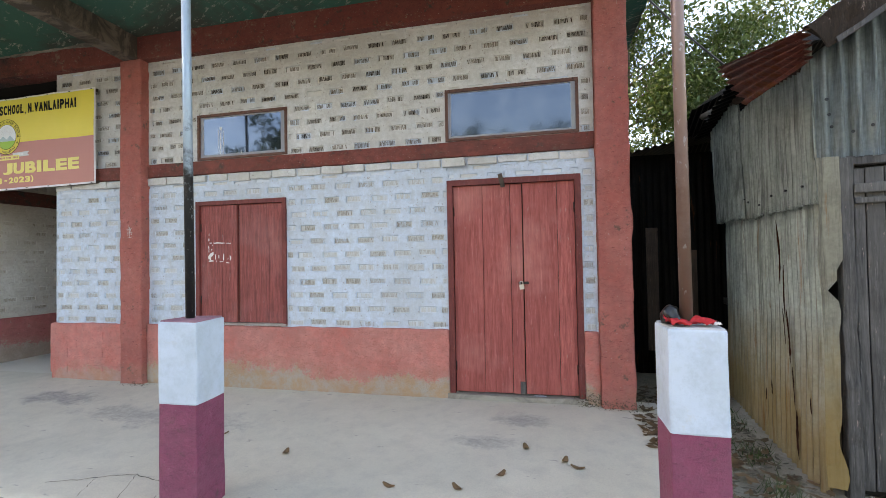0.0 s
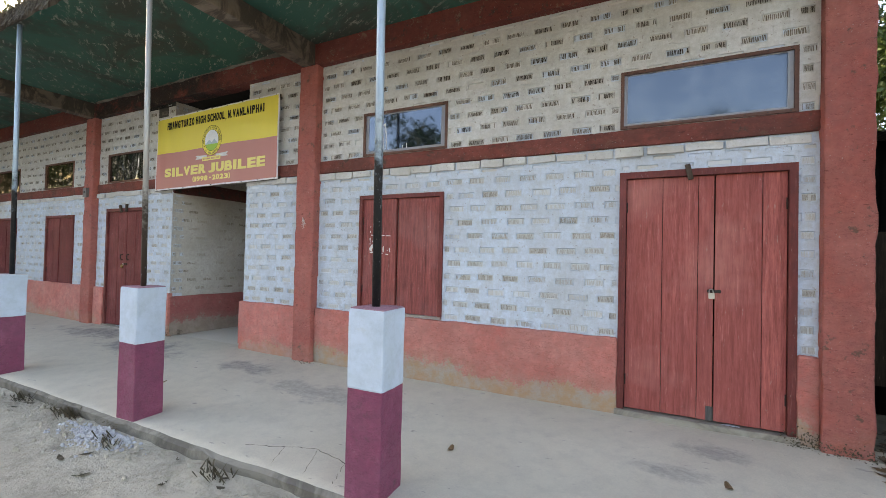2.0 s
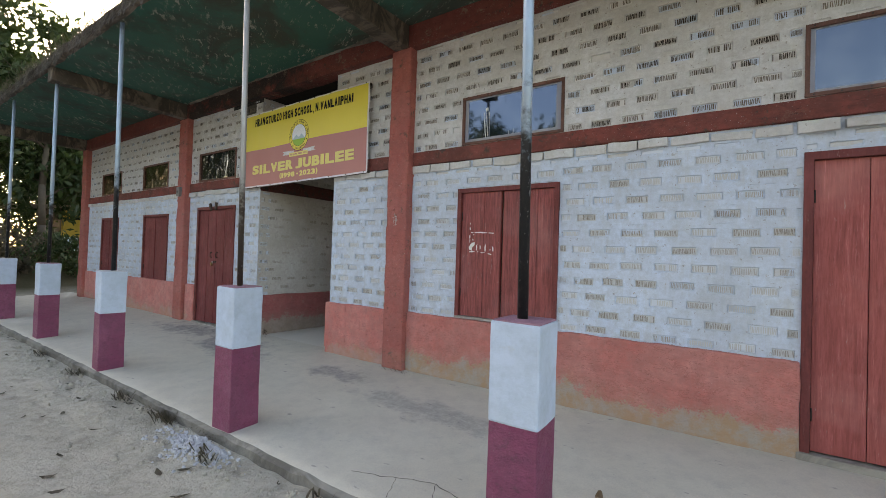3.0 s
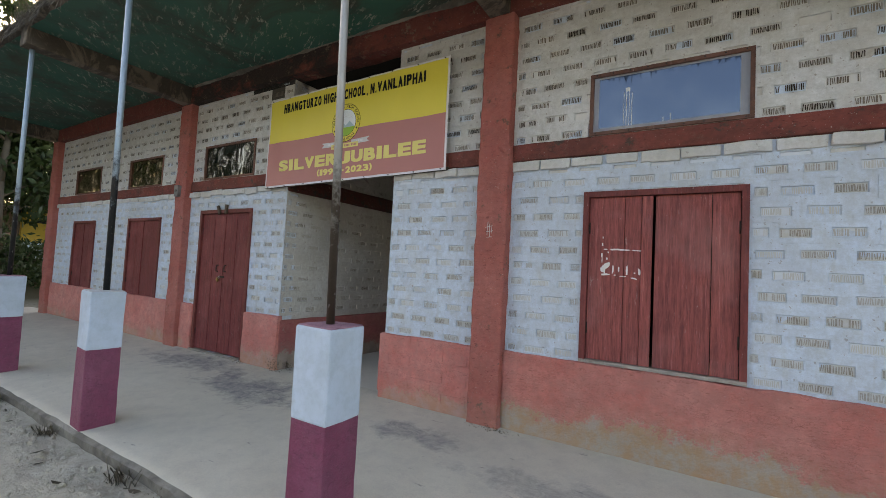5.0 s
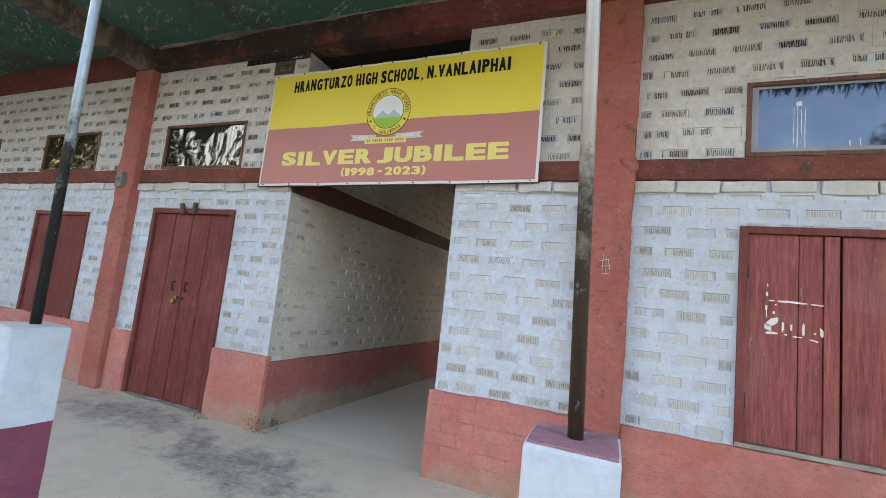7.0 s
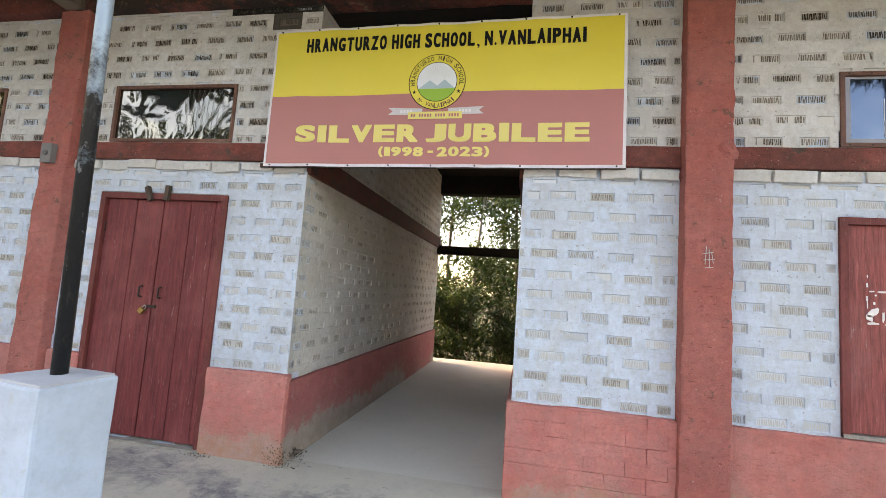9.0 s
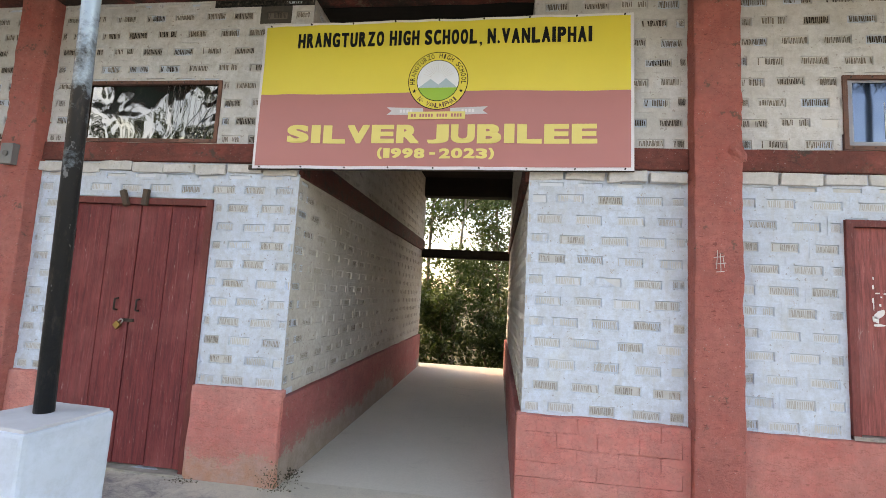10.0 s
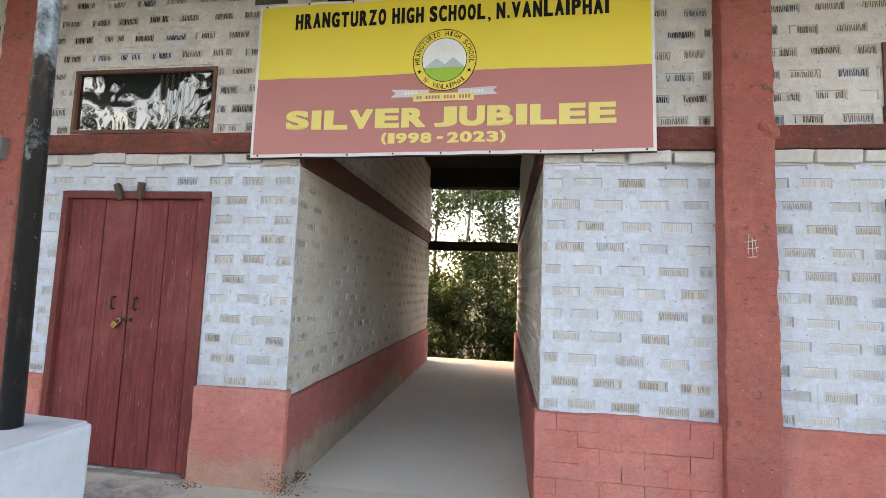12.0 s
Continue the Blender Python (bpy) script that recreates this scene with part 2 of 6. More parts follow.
BEAM_TOP = paint("stained beam red", (0.21, 0.047, 0.037), (0.25, 0.072, 0.056), (0.07, 0.05, 0.042), 0.85, (0.58, 0.68), soot=0.92, damp=(-8.4, 1.9))
# darker copy of the band red, with the passage shade in its colour
BEAM_SHADED = paint("band red shaded for the passage", (0.12, 0.034, 0.026), (0.15, 0.05, 0.04), (0.05, 0.04, 0.033), 0.8, (0.5, 0.6))
# the dado paint again, darkened for passage shade; rubbed to render low down
DADO_SHADED = paint("dado red shaded for the passage", (0.42, 0.115, 0.115), (0.48, 0.18, 0.17), (0.34, 0.23, 0.20), 0.8, (0.62, 0.68), 14, (-0.07, 0.16), 0.4, ((0.34, 0.31, 0.27), (0.28, 0.25, 0.21)))
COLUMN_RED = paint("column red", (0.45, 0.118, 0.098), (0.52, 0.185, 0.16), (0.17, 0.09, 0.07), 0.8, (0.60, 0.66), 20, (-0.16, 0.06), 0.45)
MAROON = paint("pillar maroon", (0.245, 0.046, 0.103), (0.33, 0.105, 0.17), (0.13, 0.06, 0.07), 0.6, (0.60, 0.72), 18, None, 0.12)
PILLAR_WHITE = pillar_white()
DOOR_WOOD = wood_mat("red door wood", (0.52, 0.135, 0.118), (0.26, 0.058, 0.052), pale=(0.58, 0.25, 0.22))
SHUTTER_WOOD = wood_mat("weathered shutter wood", (0.40, 0.098, 0.086), (0.16, 0.040, 0.040), pale=(0.36, 0.17, 0.16))
SILL_WOOD = wood_mat("bare sill wood", (0.40, 0.35, 0.32), (0.22, 0.19, 0.17), (2, 14, 14))
DOOR_DARK = wood_mat("maroon door wood", (0.26, 0.046, 0.048), (0.11, 0.020, 0.024), pale=(0.36, 0.11, 0.105))
FRAME_RED = wood_mat("red frame wood", (0.22, 0.045, 0.042), (0.12, 0.028, 0.025), (8, 8, 2))
GREY_WOOD = wood_mat("weathered wood", (0.115, 0.112, 0.11), (0.030, 0.030, 0.031), pale=(0.19, 0.185, 0.175))
ROTTEN = wood_mat("rotten board", (0.05, 0.033, 0.024), (0.018, 0.013, 0.010), rough=0.95, pale=(0.09, 0.065, 0.05))
DARK_WOOD = wood_mat("dark wood", (0.085, 0.055, 0.04), (0.04, 0.028, 0.02))
WINDOW_WOOD = wood_mat("brown window wood", (0.19, 0.085, 0.06), (0.10, 0.045, 0.035), (6, 6, 6))
FLOOR = floor_mat()
# paler copy of the veranda cement; missing passage light is put into the colour
FLOOR_PASS_LIT = concrete("cement lightened for the passage", (0.63, 0.595, 0.52), (0.55, 0.52, 0.45), (0.36, 0.34, 0.30), 0.6, 0.8, 0.5)
KERB = concrete("worn slab edge", (0.30, 0.28, 0.24), (0.19, 0.175, 0.15), (0.07, 0.062, 0.055), 0.42, 0.58)
KERB_PALE = concrete("worn threshold cement", (0.40, 0.37, 0.32), (0.29, 0.27, 0.23), (0.12, 0.105, 0.09), 0.45, 0.62)
SLAB_RAW = concrete("raw beam concrete", (0.24, 0.195, 0.155), (0.11, 0.09, 0.07), (0.028, 0.022, 0.018), 0.43, 0.53)
METAL_DARK = plain("dark iron", (0.06, 0.05, 0.045), 0.6, 0.7, 0.4)
BRASS = plain("padlock brass", (0.30, 0.21, 0.08), 0.35, 0.9, 0.5)
STEEL = plain("padlock steel", (0.55, 0.54, 0.52), 0.35, 0.9, 0.5)
# near-black base colour that paints the shade inside the building
INNER_SHADE = plain("interior shade black", (0.032, 0.028, 0.025), 0.95, 0, 0.1)


def ceiling_green():
    n = Nodes("green slab paint", 0.85, 0, 0.2)
    col = n.mix(n.ramp(n.noise(0.7, 5, 0.6), 0.35, 0.7), (0.032, 0.112, 0.085), (0.055, 0.13, 0.10))
    col = n.mix(n.ramp(n.noise(0.8, 6, 0.7, None, 0.8), 0.47, 0.62, 0, 0.85), col, (0.06, 0.058, 0.047))
    turn = n.add("ShaderNodeMapping")
    turn.inputs["Rotation"].default_value = (0, 0, radians(32))
    n.put(turn.inputs["Vector"], n.world)
    flecks = n.noise(4.2, 6, 0.75, n.scaled((1.3, 4.5, 1), turn.outputs[0]), 0.4)
    patch = n.ramp(n.noise(1.3, 5, 0.7), 0.42, 0.58, 0.0, 1.0)
    col = n.mix(n.math("MULTIPLY", n.ramp(flecks, 0.565, 0.60, 0, 0.8), patch), col, (0.33, 0.34, 0.30))
    return n.done(col, flecks, 0.3, 0.006)


def pipe_mat(name, top, low, at):
    n = Nodes(name, 0.4, 0.25, 0.5)
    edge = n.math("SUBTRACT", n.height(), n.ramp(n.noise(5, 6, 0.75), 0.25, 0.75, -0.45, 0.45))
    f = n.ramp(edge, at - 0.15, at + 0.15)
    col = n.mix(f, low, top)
    col = n.mix(n.ramp(n.noise(14, 5, 0.7, n.scaled((3, 3, 1))), 0.55, 0.75, 0, 0.45), col, (0.13, 0.10, 0.085))
    col = n.mix(n.ramp(n.noise(34, 3, 0.6, n.scaled((1, 1, 0.5))), 0.64, 0.68, 0, 0.5), col, (0.34, 0.36, 0.38))
    return n.done(col, n.noise(60, 3), 0.3, 0.004, n.ramp(n.noise(9), 0.3, 0.7, 0.3, 0.6))


def ground_mat():
    n = Nodes("sandy earth", 0.95, 0, 0.1)
    col = n.mix(n.ramp(n.noise(0.6, 6, 0.65), 0.3, 0.7), (0.56, 0.52, 0.43), (0.45, 0.41, 0.335))
    col = n.mix(n.ramp(n.noise(5, 7, 0.8), 0.48, 0.68, 0, 0.65), col, (0.24, 0.21, 0.165))
    col = n.mix(n.ramp(n.voronoi(28), 0.0, 0.25, 0.5, 0), col, (0.30, 0.27, 0.23))
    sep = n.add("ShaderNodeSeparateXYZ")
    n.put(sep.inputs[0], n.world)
    # behind the school and past its west end, tree shade is painted in
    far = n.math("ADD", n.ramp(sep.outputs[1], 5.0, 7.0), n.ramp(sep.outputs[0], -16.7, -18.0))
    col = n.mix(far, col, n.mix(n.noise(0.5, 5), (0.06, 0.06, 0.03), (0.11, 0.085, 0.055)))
    corner = n.math("MULTIPLY", n.ramp(sep.outputs[0], 0.9, 1.3), n.ramp(n.math("ADD", sep.outputs[1], n.noise(1.5, 5, 0.7)), 1.9, 2.9))
    litter = n.math("MULTIPLY", corner, n.ramp(n.noise(11, 6, 0.8), 0.28, 0.45))
    col = n.mix(litter, col, (0.065, 0.055, 0.042))
    rut = n.math("ADD", n.math("MULTIPLY", n.noise(22, 8, 0.8), 0.45), n.math("MULTIPLY", n.noise(5.5, 6, 0.7), 0.55))
    return n.done(col, rut, 1.0, 0.05)


def pane_mat(name, col, rough, dust, wave=0.0, scale=6.0, spec=0.6, coat=0.0, metal=0.0):
    """Glass or film; metal is the share of a mirror-like reflecting coat."""
    n = Nodes(name, rough, metal, spec)
    c = n.mix(n.ramp(n.noise(3.5, 5, 0.7), 0.45, 0.75, 0, dust), col, (0.42, 0.42, 0.40))
    n.b.inputs["Coat Weight"].default_value = coat
    n.b.inputs["Coat Roughness"].default_value = 0.03
    h = n.noise(scale, 2, 0.4, None, 0.6)
    m = n.done(c, h, wave, 0.05)
    return m


def leaf_mat(name, a, b):
    n = Nodes(name, 0.55, 0, 0.4)
    col = n.mix(n.island(), a, b)
    m = n.done(col)
    n.b.inputs["Transmission Weight"].default_value = 0.0
    tr = n.add("ShaderNodeBsdfTranslucent")
    n.put(tr.inputs[0], n.mix(0.5, col, (0.08, 0.14, 0.025)))
    mixed = n.add("ShaderNodeMixShader")
    mixed.inputs[0].default_value = 0.22
    n.t.links.new(n.b.outputs[0], mixed.inputs[1])
    n.t.links.new(tr.outputs[0], mixed.inputs[2])
    n.t.links.new(mixed.outputs[0], n.t.nodes["Material Output"].inputs[0])
    return m


PALE_LITTER = leaf_mat("pale dry leaves", (0.26, 0.235, 0.19), (0.09, 0.07, 0.05))
GREEN = ceiling_green()
GROUND = ground_mat()
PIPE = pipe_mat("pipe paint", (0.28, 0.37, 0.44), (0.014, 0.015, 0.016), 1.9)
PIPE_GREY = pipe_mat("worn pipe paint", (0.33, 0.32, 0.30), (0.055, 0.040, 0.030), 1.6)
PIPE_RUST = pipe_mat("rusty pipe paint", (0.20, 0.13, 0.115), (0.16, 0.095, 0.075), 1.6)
PANE_BLUE = pane_mat("dusty blue film pane", (0.070, 0.094, 0.125), 0.07, 0.12, 0.025, 1.5, 0.5, 0.1, 0.85)
PANE_BLUE2 = pane_mat("clear dusty pane", (0.062, 0.088, 0.125), 0.04, 0.08, 0.03, 2.0, 0.5, 0.1, 0.9)
PANE_FILM = pane_mat("crinkled plastic film", (0.15, 0.145, 0.13), 0.03, 0.02, 1.0, 2.4, 0.5, 0.05, 0.95)
PANE_BOARD = pane_mat("brown film pane", (0.17, 0.135, 0.075), 0.06, 0.05, 0.7, 2.6, 0.5, 0.1, 0.9)
TIN = tin("old galvanised tin", (0.80, 0.87, 0.80), (0.50, 0.56, 0.50), 0.64, 0.70, True)
TIN_UP = tin("grey corrugated tin", (0.62, 0.68, 0.62), (0.34, 0.38, 0.33), 0.70, 0.76)
TIN_FRONT = tin("blue-grey corrugated tin", (0.40, 0.46, 0.45), (0.20, 0.24, 0.235), 0.68, 0.74)
# near-black tin: the shade of gap and eaves is put into the colour
TIN_SHADE = tin("near-black shade tin", (0.022, 0.021, 0.02), (0.012, 0.012, 0.011), 0.62, 0.8, False, 0.08)
TIN_RUST = tin("red rusty roof tin", (0.27, 0.075, 0.05), (0.17, 0.06, 0.045), 0.5, 0.7)
LEAF_A = leaf_mat("tree leaves", (0.024, 0.058, 0.013), (0.065, 0.105, 0.024))
LEAF_B = leaf_mat("dark tree leaves", (0.018, 0.040, 0.012), (0.05, 0.075, 0.022))
BARK = plain("bark", (0.12, 0.095, 0.07), 0.9, 0, 0.2, 0.5, 10, 0.6)
DRY = leaf_mat("dry leaves", (0.22, 0.13, 0.07), (0.09, 0.055, 0.033))
MOSS = leaf_mat("dry moss", (0.05, 0.038, 0.028), (0.11, 0.085, 0.06))
MORTAR = plain("pale mortar", (0.50, 0.51, 0.52), 0.95, 0, 0.1, 0.4, 20, 0.4)
RED_CLOTH = plain("red cloth", (0.50, 0.02, 0.025), 0.7)
BLACK_PLASTIC = plain("black plastic", (0.015, 0.015, 0.016), 0.3)
PAPER = plain("torn white paper", (0.75, 0.72, 0.70), 0.8, 0, 0.2, 0.15)


# ---- mesh helpers ----
def box(bm, x0, x1, y0, y1, z0, z1, mi=0):
    v = [bm.verts.new((x, y, z)) for x in (x0, x1) for y in (y0, y1) for z in (z0, z1)]
    for q in ((0, 1, 3, 2), (4, 6, 7, 5), (0, 4, 5, 1), (2, 3, 7, 6), (0, 2, 6, 4), (1, 5, 7, 3)):
        bm.faces.new([v[i] for i in q]).material_index = mi
    return v


def rough_box(bm, x0, x1, y0, y1, z0, z1, step=0.12, amp=0.006, round_by=0.012):
    """A box of small cells with uneven faces and rounded, chipped edges."""
    part_bm = bmesh.new()
    box(part_bm, x0, x1, y0, y1, z0, z1)
    for axis, lo, hi in ((0, x0, x1), (1, y0, y1), (2, z0, z1)):
        count = max(1, min(90, int((hi - lo) / step)))
        for k in range(1, count):
            no, co = [0, 0, 0], [0, 0, 0]
            no[axis], co[axis] = 1, lo + (hi - lo) * k / count
            bmesh.ops.bisect_plane(part_bm, geom=part_bm.verts[:] + part_bm.edges[:] + part_bm.faces[:], plane_co=co, plane_no=no)
    sharp = [e for e in part_bm.edges if len(e.link_faces) == 2 and e.calc_face_angle(0) > 1]
    bmesh.ops.bevel(part_bm, geom=sharp, offset=round_by, segments=2, affect="EDGES", profile=0.6)
    for v in part_bm.verts:
        p = v.co
        v.co = p + amp * (noise.noise_vector(p * 5.0) + 0.6 * noise.noise_vector(p * 17.0))
    me = bpy.data.meshes.new("tmp")
    part_bm.to_mesh(me)
    part_bm.free()
    bm.from_mesh(me)
    bpy.data.meshes.remove(me)


def tube(bm, a, b, r0, r1=None, n=12, mi=0):
    a, b = Vector(a), Vector(b)
    r1 = r0 if r1 is None else r1
    q = (b - a).to_track_quat("Z", "Y")
    rings = []
    for c, r in ((a, r0), (b, r1)):
        rings.append([bm.verts.new(c + q @ Vector((r * math.cos(2 * math.pi * k / n), r * math.sin(2 * math.pi * k / n), 0))) for k in range(n)])
    for k in range(n):
        f = bm.faces.new((rings[0][k], rings[0][(k + 1) % n], rings[1][(k + 1) % n], rings[1][k]))
        f.smooth, f.material_index = True, mi
    bm.faces.new(rings[0][::-1]).material_index = mi
    bm.faces.new(rings[1]).material_index = mi


def bevel_all(bm, by=0.004, seg=2):
    sharp = [e for e in bm.edges if len(e.link_faces) == 2 and e.calc_face_angle(0) > 0.6]
    bmesh.ops.bevel(bm, geom=sharp, offset=by, segments=seg, affect="EDGES", profile=0.5)


def mesh_of(name, bm, *materials):
    bmesh.ops.recalc_face_normals(bm, faces=bm.faces[:])
    me = bpy.data.meshes.new(name)
    bm.to_mesh(me)
    bm.free()
    for m in materials:
        me.materials.append(m)
    return me


def part(name, bm, material, parent=None, label=""):
    materials = material if isinstance(material, (tuple, list)) else (material,)
    ob = new(name, mesh_of(name, bm, *materials))
    if parent is not None:
        ob.parent = parent
    return tagged(ob, label)


def thing(name, label, category, at=(0, 0, 0), group="", kind=""):
    ob = new(name)
    ob.empty_display_size = 0.1
    ob.matrix_basis = pose(*at)
    return tagged(ob, label, category, group, kind)


def one_box(*dims, bevel=0.004):
    bm = bmesh.new()
    box(bm, *dims)
    if bevel:
        bevel_all(bm, bevel)
    return bm


def quads(name, verts, faces, material, parent=None):
    me = bpy.data.meshes.new(name)
    me.from_pydata(verts, [], faces)
    me.materials.append(material)
    ob = new(name, me)
    if parent is not None:
        ob.parent = parent
    return ob


# ---- plan ----
WALL = 4.305          # face of the brickwork
DADO_Y = 4.265        # face of the dado
COL_Y = 4.20          # face of columns and beam
BACK = 10.0           # rear end of the building
FLOOR_Z, EDGE_Z, EDGE_Y = -0.115, -0.22, 2.15
GROUND_Z = -0.32
BAND0, BAND1, TOP, SLAB = 2.24, 2.40, 3.61, 3.87
DADO_Z = 0.55
PASS_L, PASS_R = -7.57, -5.84
COLUMNS = ((-15.42, -15.12), (-10.12, -9.82), (-4.77, -4.47), (0.49, 0.78))
BEAMS_X = (-15.27, -9.97, -4.62, 0.63)
BAYS = ((-15.12, -10.12), (-9.82, PASS_L), (PASS_R, -4.77), (-4.47, 0.49))
ROW, LEN = 0.139, 0.268
DOOR_A = (-0.91, 0.36, -0.07, 2.015)
DOOR_B = (-9.50, -8.25, -0.10, 1.945)
SHUT_A = (-3.815, -2.685, 0.56, 1.935)
SHUT_D = (-11.80, -10.67, 0.52, 1.87)
SHUT_E = (-14.18, -13.17, 0.52, 1.86)
WINS = ((-0.915, 0.36), (-3.795, -2.665), (-9.51, -8.285), (-11.93, -10.75), (-14.28, -13.09))
WIN_Z = (2.405, 2.92)


def cells(lo, hi, cuts):
    c = sorted({lo, hi, *[v for v in cuts if lo < v < hi]})
    return list(zip(c, c[1:]))


def holed(bm, x0, x1, y0, y1, z0, z1, holes):
    """A wall of boxes round rectangular holes (x0, x1, z0, z1)."""
    for a, b in cells(x0, x1, [v for h in holes for v in h[:2]]):
        cut = [h for h in holes if h[0] < (a + b) / 2 < h[1]]
        for c, d in cells(z0, z1, [v for h in cut for v in h[2:]]):
            if not any(h[2] < (c + d) / 2 < h[3] for h in cut):
                box(bm, a, b, y0, y1, c, d)


# ---- ground ----
def ground_height(x, y):
    p = Vector((x, y, 0))
    h = GROUND_Z + 0.018 * noise.noise(p * 1.1) + 0.012 * noise.noise(p * 4.3) + 0.008 * noise.noise(p * 11)
    near = math.exp(-((y - 1.9) / 0.3) ** 2) * (1 if x < 0.9 else 0)
    h += near * (0.03 + 0.035 * noise.noise(p * 5.1))
    if x > 0.9:
        h += 0.05 * noise.noise(p * 3)
    if y > 10.3:
        h -= 0.34 * min(14, y - 10.3)
    if x < -16.8:
        h += min(1.25, 0.24 * (-16.8 - x)) + 0.06 * noise.noise(p * 0.9)
    return h if abs(x) < 60 and abs(y) < 60 else GROUND_Z - 3


xs = [-900, -300, -120, -60, -45, -35, -28, -24] + [-21 + 0.5 * k for k in range(10)] + [-16 + 0.07 * k for k in range(250)] + [1.6 + 0.3 * k for k in range(12)] + [6, 9, 14, 22, 35, 60, 120, 300, 900]
ys = [-900, -300, -120, -60, -30, -15, -8, -5, -3, -2, -1.2] + [-0.6 + 0.07 * k for k in range(46)] + [2.8, 3.2, 3.6, 4, 4.6, 5.2, 6, 7, 8, 9, 10, 10.5, 12, 15, 20, 30, 60, 120, 300, 900]
gv = [(x, y, ground_height(x, y)) for y in ys for x in xs]
gf = [(j * len(xs) + i, j * len(xs) + i + 1, (j + 1) * len(xs) + i + 1, (j + 1) * len(xs) + i) for j in range(len(ys) - 1) for i in range(len(xs) - 1)]
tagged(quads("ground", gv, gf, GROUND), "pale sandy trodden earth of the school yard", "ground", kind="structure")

# ---- veranda floor ----
bm = bmesh.new()
fx = [-16.6 + 0.07 * k for k in range(252)]
fx = [x for x in fx if x < 0.98] + [0.98]
fy = [EDGE_Y, EDGE_Y + 0.03] + [EDGE_Y + 0.12 * k for k in range(1, 20)]


def floor_height(x, y):
    k = min(1, (y - EDGE_Y) / (4.25 - EDGE_Y))
    return EDGE_Z + (FLOOR_Z - EDGE_Z) * k + 0.006 * noise.noise(Vector((x * 1.5, y * 1.5, 3)))


grid = []
for x in fx:
    wob = 0.020 * noise.noise(Vector((x * 1.7, 0, 7))) + 0.014 * noise.noise(Vector((x * 5, 0, 2)))
    col = [bm.verts.new((x, EDGE_Y + wob * 1.4, GROUND_Z - 0.15))]
    for k, y in enumerate(fy):
        z = floor_height(x, y) - (0.022 + 0.022 * noise.noise(Vector((x * 7, 1, 1))) if k == 0 else 0)
        col.append(bm.verts.new((x, y + (wob if k < 2 else 0), z)))
    grid.append(col)
for a, b in zip(grid, grid[1:]):
    for k in range(len(a) - 1):
        f = bm.faces.new((a[k], b[k], b[k + 1], a[k + 1]))
        f.material_index = 1 if k < 2 else 0
        f.smooth = k >= 2
box(bm, 0.979, 0.981, EDGE_Y, 4.36, GROUND_Z - 0.15, EDGE_Z - 0.01, 1)
tagged(part("floor", bm, (FLOOR, KERB)), "grey cement veranda floor with dark damp stains and a worn edge", "floor", kind="structure")
bm = bmesh.new()
box(bm, PASS_L - 0.05, PASS_R + 0.05, 4.36, BACK + 0.4, -0.6, FLOOR_Z - 0.007)
tagged(part("floor_passage", bm, FLOOR_PASS_LIT), "smooth grey cement floor of the open passage, lightened to look lit", "floor", kind="structure")
bm = bmesh.new()
box(bm, -15.4, PASS_L - 0.05, 4.36, BACK, -0.6, FLOOR_Z - 0.02)
box(bm, PASS_R + 0.05, 0.75, 4.36, BACK, -0.6, FLOOR_Z - 0.02)
tagged(part("floor_rooms", bm, FLOOR), "grey cement floor of the closed classrooms", "floor", kind="structure")

# ---- slab, beams, columns ----
bm = bmesh.new()
sx = [-16.6 + 0.13 * k for k in range(136)] + [1.12]
rows_s = []
for x in sx:
    e = 2.24 + 0.03 * noise.noise(Vector((x * 3, 5, 0))) + 0.015 * noise.noise(Vector((x * 13, 5, 0)))
    rows_s.append([bm.verts.new(p) for p in ((x, BACK + 0.5, SLAB), (x, e + 0.05, SLAB), (x, e, SLAB + 0.02), (x, e - 0.02, SLAB + 0.13), (x, e + 0.1, SLAB + 0.15), (x, BACK + 0.5, SLAB + 0.15))])
for a, b in zip(rows_s, rows_s[1:]):
    for k in range(6):
        bm.faces.new((a[k], b[k], b[(k + 1) % 6], a[(k + 1) % 6])).material_index = 0 if k == 0 else 1
bm.faces.new(rows_s[0]).material_index = 1
bm.faces.new(rows_s[-1][::-1]).material_index = 1
tagged(part("ceiling", bm, (GREEN, SLAB_RAW)), "flaking dark green painted concrete veranda slab", "ceiling", kind="structure")

bm = bmesh.new()
rough_box(bm, -15.42, 0.78, COL_Y, COL_Y + 0.25, TOP, SLAB + 0.01, 0.25, 0.008)
tagged(part("beam_front", bm, BEAM_TOP), "dark red painted concrete beam with peeling stained patches", "beam", kind="structure")
for x in BEAMS_X:
    bm = bmesh.new()
    rough_box(bm, x - 0.105, x + 0.105, 2.26, COL_Y + 0.02, TOP + 0.005, SLAB + 0.01, 0.14, 0.007)
    for v in bm.verts:  # the beam is a little shallower towards its free end
        if v.co.z < SLAB - 0.1:
            v.co.z += 0.05 * (COL_Y - v.co.y) / 2
    tagged(part("beam", bm, SLAB_RAW), "bare brown-grey concrete cross beam under the veranda slab", "beam", "veranda beams", "structure")
for a, b in COLUMNS:
    bm = bmesh.new()
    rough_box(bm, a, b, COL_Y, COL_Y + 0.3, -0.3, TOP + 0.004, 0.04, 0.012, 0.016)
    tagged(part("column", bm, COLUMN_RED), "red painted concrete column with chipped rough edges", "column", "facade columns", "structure")

